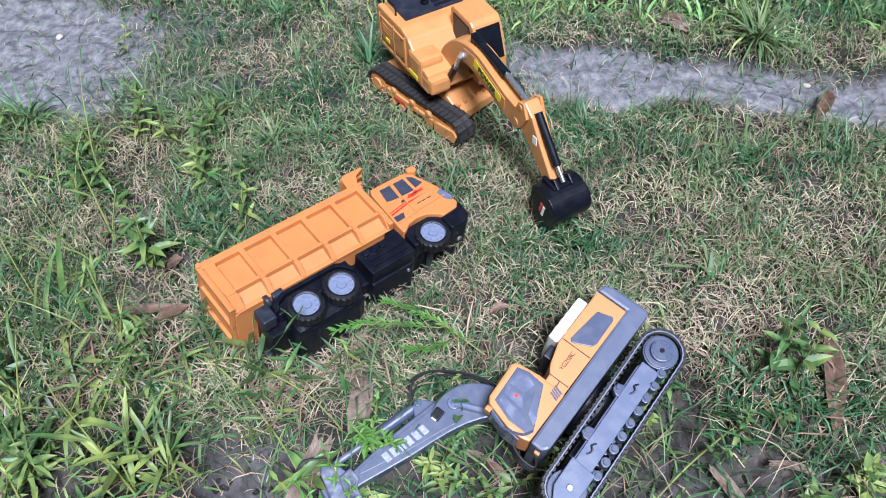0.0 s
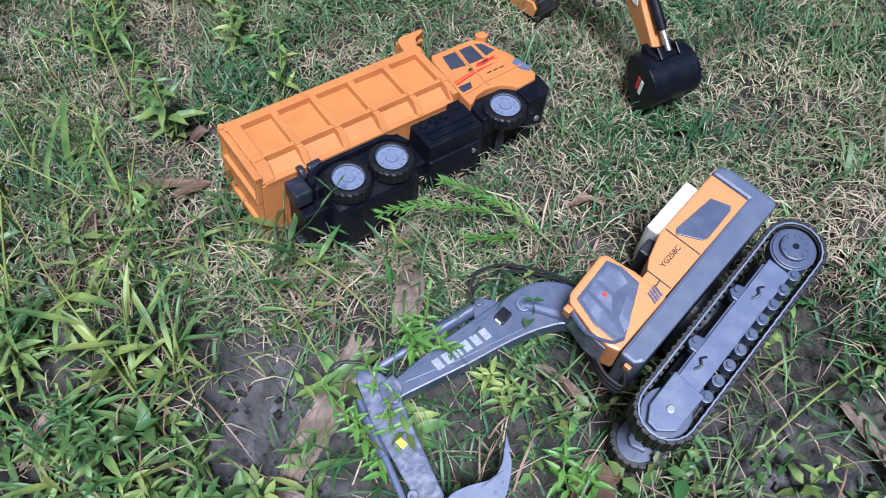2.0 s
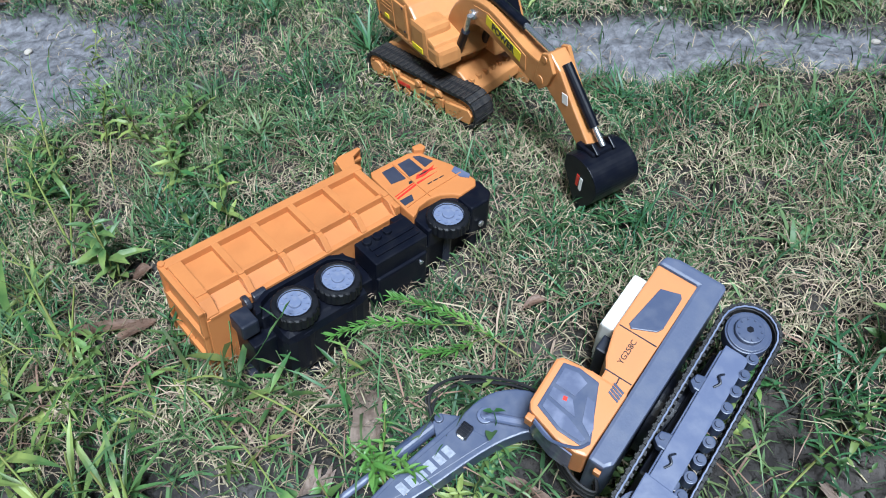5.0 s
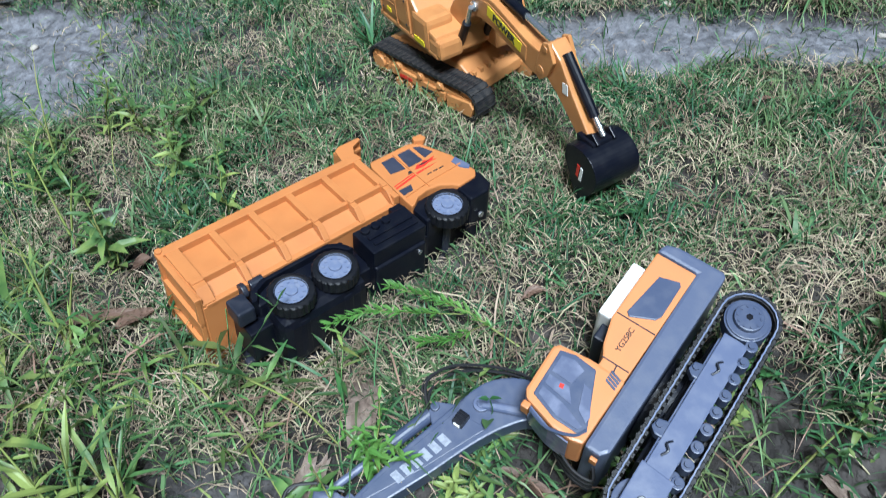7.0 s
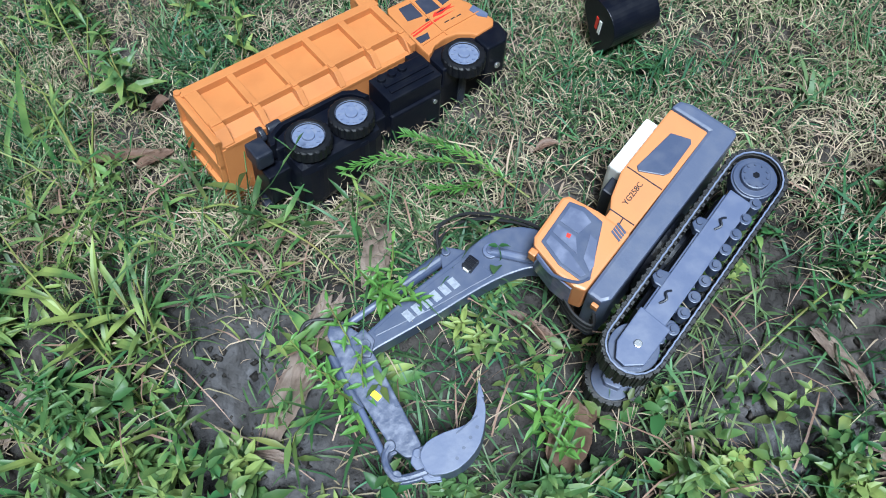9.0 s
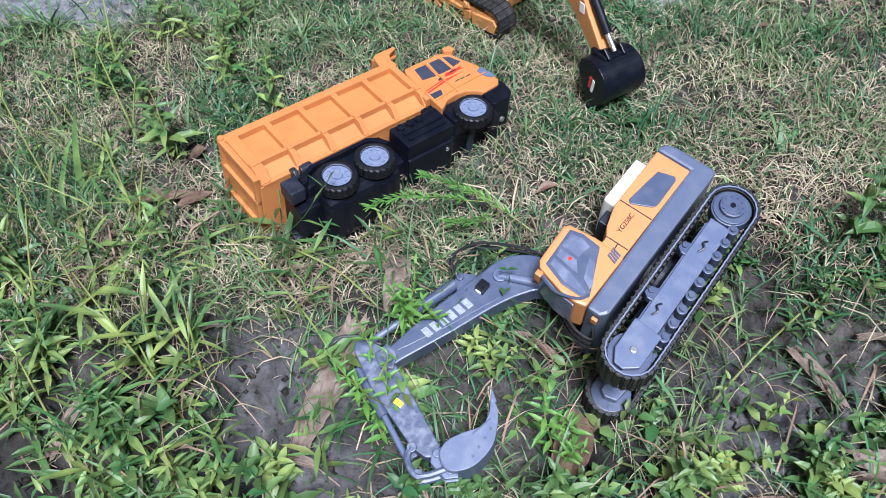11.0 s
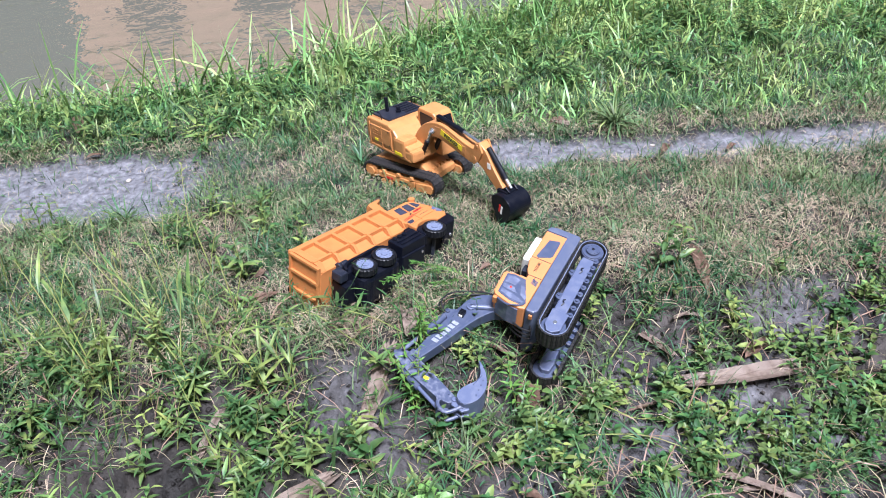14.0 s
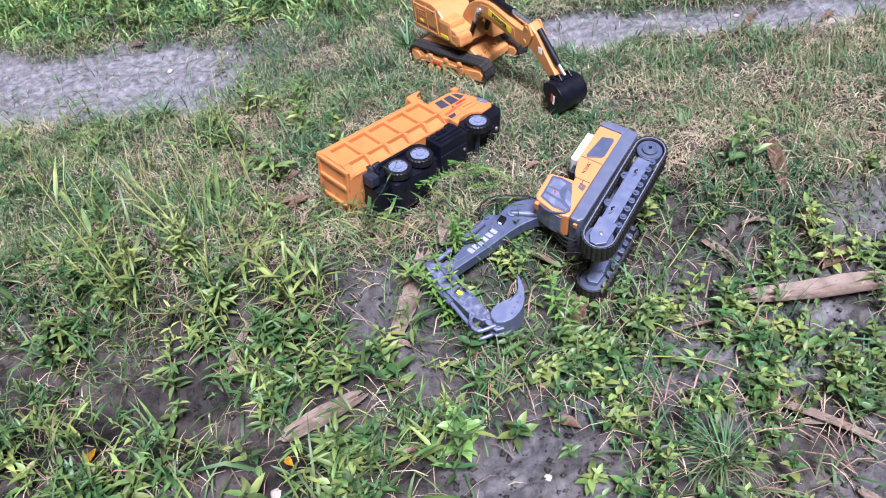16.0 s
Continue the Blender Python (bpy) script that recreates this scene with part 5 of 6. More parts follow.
# the bank in front: sparse green and dry blades
def bare(x, y):
    """Patches of open mud on the front bank."""
    out = 1.0
    for cx, cy, r in ((-0.25, 0.43, 0.075), (0.29, 0.43, 0.075), (-0.44, 0.15, 0.09), (-0.02, 0.10, 0.12), (-0.66, 0.36, 0.07), (0.50, 0.30, 0.08), (0.25, 0.26, 0.06), (-0.19, 0.33, 0.05), (-0.57, 0.37, 0.085), (-0.74, 0.37, 0.06), (-0.32, 0.36, 0.06), (0.47, 0.34, 0.075), (0.61, 0.46, 0.07), (-0.36, 0.265, 0.07), (0.07, 0.40, 0.045), (-0.14, 0.19, 0.045), (-0.48, 0.27, 0.06), (-0.65, 0.31, 0.06), (-0.73, 0.255, 0.05), (-0.40, 0.185, 0.035)):
        out = out * (1 - 0.93 * np.exp(-(((x - cx) ** 2 + (y - cy) ** 2) / r ** 2) ** 2))
    return out


def front(x, y):
    return bare(x, y) * (1 - smooth_step((y - brow(x)) / 0.14)) * smooth_step((y + 0.9) / 0.4)


x, y = scatter(rng, 42000, -1.5, 1.5, -0.7, 0.72, lambda x, y: front(x, y) * clumped(x, y, 41, 0.2) ** 2 * np.where(x < 0.0, 0.28, 0.42))
n = len(x)
stuff(blades("bank_front_grass", x, y, rng.gamma(4, 0.0125, n).clip(0.012, 0.13) * np.where(x < -0.3, 1.25, 0.9), rng.uniform(0.0014, 0.0048, n), rng.uniform(0.4, 1.4, n), GRASS, rng), "sparse green grass on the earth bank", "grass")
x, y = scatter(rng, 900, -1.3, -0.3, -0.1, 0.72, lambda x, y: front(x, y) * clumped(x, y, 43, 0.2) ** 1.2)
n = len(x)
stuff(blades("bank_long_grass", x, y, rng.uniform(0.04, 0.11, n), rng.uniform(0.002, 0.005, n), rng.uniform(0.5, 1.3, n), LEAF, rng), "long green grass blades among the bank weeds", "grass")
x, y = scatter(rng, 20000, -1.5, 1.5, -0.7, 0.72, lambda x, y: front(x, y) * clumped(x, y, 42, 0.18) ** 1.5)
n = len(x)
stuff(blades("bank_dry_grass", x, y, rng.uniform(0.02, 0.09, n), rng.uniform(0.0008, 0.0022, n), rng.uniform(1.0, 1.5, n), STRAW, rng, lift=rng.uniform(0.001, 0.012, n)), "dry straw strewn on the earth bank", "grass")

x, y = scatter(rng, 5600, -0.12, 0.62, 0.22, 0.60, lambda x, y: bare(x, y) * clumped(x, y, 45, 0.12) ** 1.3)
n = len(x)
stuff(blades("brow_grass", x, y, rng.gamma(5, 0.0095, n).clip(0.015, 0.10), rng.uniform(0.0016, 0.0036, n), rng.uniform(0.35, 1.35, n), GRASS, rng), "thin green grass tangled over the broken lawn edge", "grass")
x, y = scatter(rng, 1500, -1.3, -0.22, 0.08, 0.76, lambda x, y: np.clip(front(x, y) + 0.3 * (y > 0.55), 0, 1) * clumped(x, y, 46, 0.16) ** 1.4 * ((x < -0.43) | (y < 0.5)))
n = len(x)
stuff(blades("broad_bank_grass", x, y, rng.uniform(0.05, 0.15, n), rng.gamma(5, 0.0010, n).clip(0.0022, 0.0085), rng.uniform(0.3, 1.4, n), LEAF, rng), "broad arching green grass blades on the bank", "grass")

x, y = scatter(rng, 1500, -1.2, 0.9, 0.0, 0.60, lambda x, y: front(x, y) * clumped(x, y, 47, 0.15) ** 1.4)
n = len(x)
stuff(blades("dead_stems", x, y, rng.uniform(0.03, 0.11, n), rng.uniform(0.0012, 0.0028, n), rng.uniform(1.0, 1.5, n), DEADLEAF, rng, lift=rng.uniform(0.003, 0.03, n)), "withered brown stems tangled on the bank", "dead stems")

x, y = scatter(rng, 900, -1.15, -0.30, 0.42, 1.05, lambda x, y: clumped(x, y, 48, 0.2) ** 1.3 * np.exp(-((y - 0.62) / 0.28) ** 2) * ((x < -0.45) | (y < 0.52)))
n = len(x)
stuff(blades("thin_stalks", x, y, rng.uniform(0.08, 0.22, n), rng.uniform(0.0011, 0.0021, n), rng.uniform(0.1, 0.8, n), STEM, rng), "thin yellow-green grass stalks standing over the weeds", "grass")


def crumbs(name, label, count, seed, x0, x1, y0, y1, r0, r1, chance):
    """Loose bits of earth: uneven eight-sided lumps."""
    g = np.random.RandomState(seed)
    cx, cy = scatter(g, count, x0, x1, y0, y1, chance)
    n = len(cx)
    r = r0 + (r1 - r0) * g.uniform(0, 1, n) ** 3
    shape = np.array([(1, 0, 0), (0, 1, 0), (-1, 0, 0), (0, -1, 0), (0, 0, 1), (0, 0, -1)], float)
    v = shape[None] * r[:, None, None] * g.uniform(0.6, 1.35, (n, 6, 1)) + g.normal(0, 0.2, (n, 6, 3)) * r[:, None, None]
    v[:, :, 2] *= 0.75
    v = v + np.stack([cx, cy, ground_z(cx, cy) + 0.3 * r], 1)[:, None]
    tri = np.array([(0, 1, 4), (1, 2, 4), (2, 3, 4), (3, 0, 4), (1, 0, 5), (2, 1, 5), (3, 2, 5), (0, 3, 5)])
    f = (np.arange(n) * 6)[:, None] + tri.ravel()[None]
    return stuff(raw_mesh(name, v.reshape(-1, 3), f.ravel(), np.full(n * 8, 3), SOIL), label, "soil crumbs")


crumbs("soil_crumbs", "loose dark crumbs of earth on the bank", 15000, 61, -1.0, 0.95, -0.15, 0.66, 0.0012, 0.0065, lambda x, y: (1 - smooth_step((y - brow(x)) / 0.1)) * clumped(x, y, 62, 0.1))


# ---- weeds ----
def leaf_verts(base, along, side, up, length, width, droop, fold=0.18):
    """Eight points of one folded leaf, with its corner lists."""
    b = np.asarray(base)
    pts = [b]
    for t, k in ((0.34, 1.0), (0.70, 0.72)):
        c = b + along * (length * t) - up * (droop * length * t * t)
        pts += [c - side * width * k / 2 + up * fold * width, c, c + side * width * k / 2 + up * fold * width]
    pts.append(b + along * length - up * droop * length)
    return pts


LEAF_F = ((0, 2, 1), (0, 3, 2), (1, 2, 5, 4), (2, 3, 6, 5), (4, 5, 7), (5, 6, 7))


class Weed:
    """Gathers stems and leaves of one or many weeds."""
    def __init__(self):
        self.lv, self.lf, self.ls, self.sv, self.sf, self.ss, self.cuts = [], [], [], [], [], [], []

    def leaf(self, *a, **k):
        o = len(self.lv)
        self.lv += leaf_verts(*a, **k)
        for f in LEAF_F:
            self.lf += [o + i for i in f]
            self.ls.append(len(f))

    def stem(self, pts, r):
        o = len(self.sv)
        self.cuts.append((o, len(self.sf), len(self.ss)))
        for i, p in enumerate(pts):
            k = r * (1 - 0.55 * i / (len(pts) - 1))
            for a in (0, 2.094, 4.189):
                self.sv.append(np.asarray(p) + k * np.array([math.cos(a), math.sin(a), 0.4 * math.sin(a * 2)]))
        for i in range(len(pts) - 1):
            for k in range(3):
                a, b = o + 3 * i + k, o + 3 * i + (k + 1) % 3
                self.sf += [a, b, b + 3, a + 3]
                self.ss.append(4)

    def plant(self, p, height, lean, leaves, length, width, rng, r=0.0012, whorl=2, start=0.15):
        az = rng.uniform(0, 6.283)
        d = np.array([math.cos(az), math.sin(az), 0])
        line = []
        for i in range(7):
            t = i / 6
            line.append(np.asarray(p) + d * height * lean * t ** 1.4 + np.array([0, 0, height * t * math.sqrt(max(1 - 0.6 * lean * lean, 0.1))]) + rng.normal(0, 0.002, 3) * (i > 0))
        self.stem(line, r)
        turn = rng.uniform(0, 6.283)
        for i in range(leaves):
            t = start + (1 - start) * (i / max(leaves - 1, 1))
            q = t * 6
            k = min(int(q), 5)
            c = line[k] + (line[k + 1] - line[k]) * (q - k)
            turn += 1.57 + rng.normal(0, 0.25)
            size = (0.65 + 0.55 * math.sin(math.pi * min(t + 0.15, 1))) * rng.uniform(0.8, 1.15)
            for w in range(whorl):
                a = turn + w * 6.283 / whorl
                rise = rng.uniform(0.15, 0.75)
                al = np.array([math.cos(a) * math.cos(rise), math.sin(a) * math.cos(rise), math.sin(rise)])
                sd = np.array([-math.sin(a), math.cos(a), rng.normal(0, 0.15)])
                self.leaf(c, al, sd, np.cross(al, sd), length * size, width * size, rng.uniform(0.05, 0.5))

    def as_stuff(self, name, label):
        v = np.array(self.lv + self.sv)
        f = np.concatenate([np.array(self.lf), np.array(self.sf) + len(self.lv)])
        me = raw_mesh(name, v, f, np.array(self.ls + self.ss), LEAF)
        return tagged(new(name, me), label, "weeds", kind="stuff")

    def as_thing(self, name, label, category="plant", leaf_mat=None):
        """A plant of its own: a stem with each leaf a part."""
        t = part(name, bmesh.new(), STEM)
        ends = self.cuts[1:] + [(len(self.sv), len(self.sf), len(self.ss))]
        for i, (c, e) in enumerate(zip(self.cuts, ends)):
            me = raw_mesh("stem", self.sv[c[0]:e[0]], np.array(self.sf[c[1]:e[1]]) - c[0], np.array(self.ss[c[2]:e[2]]), STEM)
            if i == 0:
                t.data = me
            else:
                new("stem", me).parent = t
        for i in range(len(self.lv) // 8):
            bm = bmesh.new()
            vs = [bm.verts.new(p) for p in self.lv[8 * i:8 * i + 8]]
            for f in LEAF_F:
                bm.faces.new([vs[k] for k in f])
            part("leaf", bm, leaf_mat or LEAF, t)
        return tagged(t, label, category)


def gz(x, y):
    return float(ground_z(x, y))


rng = np.random.RandomState(9)
w = Weed()
wx, wy = scatter(rng, 1750, -1.4, 0.0, -0.35, 0.68, lambda x, y: front(x, y) * clumped(x, y, 51, 0.14) ** 2.6 * 0.85 * (1 - smooth_step((y - brow(x) + 0.13) / 0.08) * np.where(x > -0.5, 1.0, 0.4)))
for x, y in zip(wx, wy):
    w.plant((x, y, gz(x, y)), rng.uniform(0.03, 0.11), rng.uniform(0, 0.9), rng.randint(4, 9), rng.uniform(0.015, 0.040), rng.choice((0.005, 0.007, 0.010, 0.013)), rng)
wx, wy = scatter(rng, 620, -1.3, -0.12, 0.12, 0.62, lambda x, y: front(x, y) * clumped(x, y, 55, 0.2))
for x, y in zip(wx, wy):
    w.plant((x, y, gz(x, y)), rng.uniform(0.06, 0.15), rng.uniform(0.2, 1.0), rng.randint(5, 10), rng.uniform(0.015, 0.050), rng.uniform(0.0025, 0.007), rng, whorl=1)
w.as_stuff("bank_weeds", "low leafy green weeds on the shaded bank")
w = Weed()
wx, wy = scatter(rng, 1300, 0.0, 1.3, -0.25, 0.60, lambda x, y: front(x, y) * clumped(x, y, 52, 0.3) ** 2 * 0.95)
for x, y in zip(wx, wy):
    w.plant((x, y, gz(x, y)), rng.uniform(0.02, 0.09), rng.uniform(0, 0.8), rng.randint(3, 8), rng.uniform(0.011, 0.026), rng.uniform(0.005, 0.011), rng)
wx, wy = scatter(rng, 330, 0.08, 0.75, 0.12, 0.43, lambda x, y: bare(x, y) * clumped(x, y, 54, 0.12) ** 1.3)
for x, y in zip(wx, wy):
    w.plant((x, y, gz(x, y)), rng.uniform(0.02, 0.07), rng.uniform(0.1, 0.9), rng.randint(3, 7), rng.uniform(0.014, 0.027), rng.uniform(0.008, 0.014), rng)
w.as_stuff("creeping_weeds", "small broad-leaved weeds creeping over mud")
w = Weed()
wx, wy = scatter(rng, 420, -1.5, -0.30, 0.60, 1.65, lambda x, y: (1 - mud(x, y)) * clumped(x, y, 53, 0.3) ** 2)
for x, y in zip(wx, wy):
    w.plant((x, y, gz(x, y)), rng.uniform(0.03, 0.10), rng.uniform(0, 0.8), rng.randint(4, 8), rng.uniform(0.018, 0.036), rng.uniform(0.004, 0.008), rng)
w.as_stuff("lawn_weeds", "light green narrow-leaved weeds in the lawn")
w = Weed()
wx, wy = scatter(rng, 1500, -2.0, 2.1, 1.5, 2.9, lambda x, y: lush(x, y) * 0.8)
for x, y in zip(wx, wy):
    w.plant((x, y, gz(x, y)), rng.uniform(0.05, 0.16), rng.uniform(0, 0.7), rng.randint(4, 9), rng.uniform(0.03, 0.06), rng.uniform(0.007, 0.014), rng)
w.as_stuff("pond_bank_weeds", "leafy green weeds on the pond bank")


# ---- single plants ----
def plant_thing(name, label, x, y, height, lean, leaves, length, width, seed, r=0.0015, whorl=2, stems=1, spread=0.012, start=0.15, mat=None):
    g = np.random.RandomState(seed)
    w = Weed()
    for k in range(stems):
        px, py = x + g.normal(0, spread) * (k > 0), y + g.normal(0, spread) * (k > 0)
        w.plant((px, py, gz(px, py) - 0.003), height * g.uniform(0.8, 1.1), lean * g.uniform(0.6, 1.2), leaves, length, width, g, r, whorl, start)
    return w.as_thing(name, label, leaf_mat=mat)


plant_thing("broadleaf_plant", "bright green plant with large oval leaves on mud", -0.14, 0.175, 0.075, 0.15, 4, 0.050, 0.028, 1, 0.002, mat=BROADLEAF)
plant_thing("broadleaf_plant", "upright green weed with long pointed leaves", -0.235, 0.355, 0.085, 0.1, 7, 0.027, 0.011, 2, 0.002, stems=2)
plant_thing("leafy_weed", "bushy green weed with small opposite leaves beside tracks", 0.175, 0.345, 0.115, 0.25, 8, 0.026, 0.010, 3, stems=2)
plant_thing("leafy_weed", "bushy green weed with small opposite leaves on mud", 0.055, 0.34, 0.09, 0.4, 7, 0.024, 0.010, 4, stems=2)
plant_thing("leafy_weed", "spreading green weed near the dry husk", 0.36, 0.33, 0.075, 0.5, 6, 0.022, 0.011, 5, stems=3, spread=0.03)
plant_thing("leafy_weed", "pale green weed standing at the lawn edge", 0.43, 0.575, 0.10, 0.2, 6, 0.034, 0.013, 6, stems=2, spread=0.025)
plant_thing("leafy_weed", "green weed with drooping leaves on the earth bank", 0.52, 0.40, 0.09, 0.3, 6, 0.030, 0.013, 7, stems=2, spread=0.03)
plant_thing("leafy_weed", "small green weed at the foot of the bank", 0.02, 0.13, 0.03, 0.2, 4, 0.018, 0.009, 8)
plant_thing("leafy_weed", "feathery light green weed beside the husks", -0.13, 0.40, 0.15, 0.3, 12, 0.020, 0.0055, 9, stems=4, spread=0.02, mat=SPRIG)
plant_thing("leafy_weed", "light green weed growing through the boom", -0.10, 0.475, 0.15, 0.35, 13, 0.017, 0.005, 10, stems=4, spread=0.022, mat=SPRIG)
plant_thing("leafy_weed", "slender weed with narrow leaves behind the boom", -0.02, 0.47, 0.075, 0.3, 8, 0.018, 0.006, 11, stems=2, spread=0.02)
plant_thing("leafy_weed", "drooping light green weed before the cab", 0.055, 0.400, 0.13, 0.25, 11, 0.020, 0.0055, 16, stems=3, spread=0.02, mat=SPRIG)
plant_thing("leafy_weed", "bushy green weed with oval leaves near the bucket", 0.02, 0.26, 0.06, 0.3, 6, 0.024, 0.012, 41, stems=3, spread=0.025)
plant_thing("leafy_weed", "low green weed with oval leaves under the arm", -0.03, 0.32, 0.05, 0.3, 6, 0.022, 0.011, 42, stems=3, spread=0.025)
plant_thing("leafy_weed", "low bushy green weed between boom and tracks", 0.085, 0.30, 0.06, 0.35, 7, 0.022, 0.010, 43, stems=3, spread=0.03)
plant_thing("leafy_weed", "pale bushy weed standing in the lawn", -0.52, 1.06, 0.13, 0.35, 10, 0.026, 0.006, 12, stems=4, spread=0.03)
plant_thing("leafy_weed", "bright green weed in the lawn", -0.40, 1.0, 0.09, 0.2, 6, 0.032, 0.009, 13, stems=2, spread=0.02)
plant_thing("leafy_weed", "bright green weed near the tailgate", -0.43, 0.79, 0.10, 0.3, 6, 0.036, 0.010, 14, stems=2, spread=0.02)
for i, (x, y, h) in enumerate(((-0.42, 0.40, 0.11), (-0.52, 0.47, 0.12), (-0.62, 0.40, 0.10), (-0.33, 0.34, 0.09), (-0.72, 0.52, 0.12), (-0.46, 0.31, 0.09), (-0.58, 0.58, 0.12))):
    plant_thing("leafy_weed", "tangled green weed with pointed leaves on the bank", x, y, h, 0.35, 8, 0.030, 0.0080, 30 + i, stems=3, spread=0.03)


def sprig():
    """A fine-leaved branch lying by the truck."""
    g = np.random.RandomState(77)
    w = Weed()
    z = 0.04
    lines = (((0.045, 0.622, 0.010), (-0.005, 0.648, z), (-0.046, 0.668, z + 0.006), (-0.085, 0.676, z + 0.016)),
             ((-0.010, 0.645, z), (-0.055, 0.640, z + 0.012), (-0.105, 0.645, z + 0.016), (-0.148, 0.637, z + 0.006)),
             ((0.012, 0.636, z - 0.008), (-0.02, 0.612, z), (-0.055, 0.607, z + 0.004)))
    for ln in lines:
        pts = []
        for a, b in zip(ln, ln[1:]):
            for k in range(5):
                pts.append(np.array(a) + (np.array(b) - np.array(a)) * k / 5)
        pts.append(np.array(ln[-1]))
        w.stem(pts, 0.0015)
        for i in range(3, len(pts)):
            ax = pts[i] - pts[i - 1]
            ax = ax / np.linalg.norm(ax)
            for k in range(8):
                a = g.uniform(0, 6.283)
                sd = np.cross(ax, [0, 0, 1])
                out = sd * math.cos(a) + np.array([0, 0, 1]) * abs(math.sin(a))
                al = ax * 0.75 + out * 0.66
                al = al / np.linalg.norm(al)
                s2 = np.cross(al, [0.1, 0.2, 1.0])
                s2 = s2 / np.linalg.norm(s2)
                w.leaf(pts[i] - ax * g.uniform(0, 0.006), al, s2, np.cross(s2, al), g.uniform(0.009, 0.016), g.uniform(0.0020, 0.0032), 0.1)
    return w.as_thing("green_sprig", "fine-leaved bright green sprig lying beside the truck", leaf_mat=SPRIG)


sprig()


def grass_plant(label, x, y, seed, stalks, blade, width, height):
    """A tall grass: bent stalks with long blades along them."""
    g = np.random.RandomState(seed)
    w = Weed()
    for (dx, dy, h) in stalks:
        b = np.array([x + g.normal(0, 0.006), y + g.normal(0, 0.006), gz(x, y) - 0.004])
        pts = [b + np.array([dx * t ** 1.25, dy * t ** 1.25, h * t]) for t in np.linspace(0, 1, 9)]
        w.stem(pts, 0.0021)
        for i in range(1, 8):
            if g.uniform() < 0.55:
                a = g.uniform(0, 6.283)
                al = np.array([math.cos(a) * 0.7, math.sin(a) * 0.7, 0.75])
                al /= np.linalg.norm(al)
                sd = np.cross(al, [0, 0, 1.0])
                sd /= np.linalg.norm(sd)
                w.leaf(pts[i], al, sd, np.cross(sd, al), blade * g.uniform(0.6, 1.2), width * g.uniform(0.5, 0.95), g.uniform(0.05, 0.5), fold=0.1)
    return w.as_thing("tall_grass", label, "grass plant", leaf_mat=LEAF)


grass_plant("tall green grass stalks with long blades leaning over", -0.37, 0.425, 3, ((-0.09, 0.08, 0.20), (-0.03, 0.05, 0.12)), 0.075, 0.014, 0.2)
grass_plant("tall grass stalk with broad blades on the bank", -0.40, 0.48, 5, ((0.01, 0.03, 0.11), (-0.03, 0.0, 0.08)), 0.09, 0.014, 0.1)
grass_plant("tall thin grass stalks leaning over the lawn", -0.53, 0.54, 8, ((-0.12, 0.10, 0.20), (-0.17, 0.16, 0.22), (0.02, 0.06, 0.13)), 0.08, 0.007, 0.2)
grass_plant("grass clump with upright broad blades", -0.35, 0.47, 11, ((0.0, 0.03, 0.10), (0.02, 0.0, 0.08), (-0.02, 0.02, 0.09)), 0.08, 0.009, 0.1)
grass_plant("tall grass stalks standing on the bank", -0.68, 0.52, 13, ((-0.05, 0.06, 0.20), (-0.10, 0.10, 0.24), (0.03, 0.02, 0.14)), 0.09, 0.013, 0.2)
grass_plant("tall grass stalk beside the weeds", -0.48, 0.375, 15, ((-0.06, 0.10, 0.17), (0.02, 0.04, 0.10)), 0.08, 0.014, 0.2)
grass_plant("tall grass stalk in the lawn by the truck", -0.44, 0.66, 17, ((-0.02, 0.04, 0.13), (0.03, 0.03, 0.10)), 0.05, 0.008, 0.1)
grass_plant("tall grass stalk with yellow-green blades", -0.50, 0.84, 19, ((-0.03, 0.05, 0.13), (0.03, 0.02, 0.10)), 0.05, 0.009, 0.1)


def fan_tuft(label, x, y, seed, count, length, width, mat=None):
    """Blades that spread flat from one root."""
    g = np.random.RandomState(seed)
    n = count
    me = blades("grass_tuft", x + g.normal(0, 0.005, n), y + g.normal(0, 0.005, n), g.uniform(0.5, 1.1, n) * length, g.uniform(0.6, 1.2, n) * width, g.uniform(0.45, 1.3, n), mat or GRASS, g)
    return tagged(new("grass_tuft", me), label, "grass tuft")


fan_tuft("fine grey-green grass tuft spread flat on mud", 0.225, 0.075, 1, 130, 0.10, 0.0019)
fan_tuft("wide-bladed green grass tuft in the lawn", 0.365, 0.755, 2, 22, 0.065, 0.0055)
fan_tuft("grass tuft growing on the muddy path", 0.56, 1.29, 3, 110, 0.11, 0.0045)
fan_tuft("green grass tuft beside the black bucket", 0.22, 1.06, 4, 60, 0.07, 0.0030)
fan_tuft("green grass tuft beside the path", -0.14, 1.24, 5, 60, 0.09, 0.0040)
fan_tuft("dark green grass tuft in the lawn", -0.29, 1.05, 6, 70, 0.07, 0.0032)
fan_tuft("long green grass tuft in the lawn", -0.19, 0.98, 7, 40, 0.07, 0.0034)
fan_tuft("fine grass tuft on bare mud", 0.52, 0.13, 8, 120, 0.09, 0.0020)
fan_tuft("dark green grass tuft near the edge", -0.72, 1.12, 9, 70, 0.09, 0.0035)

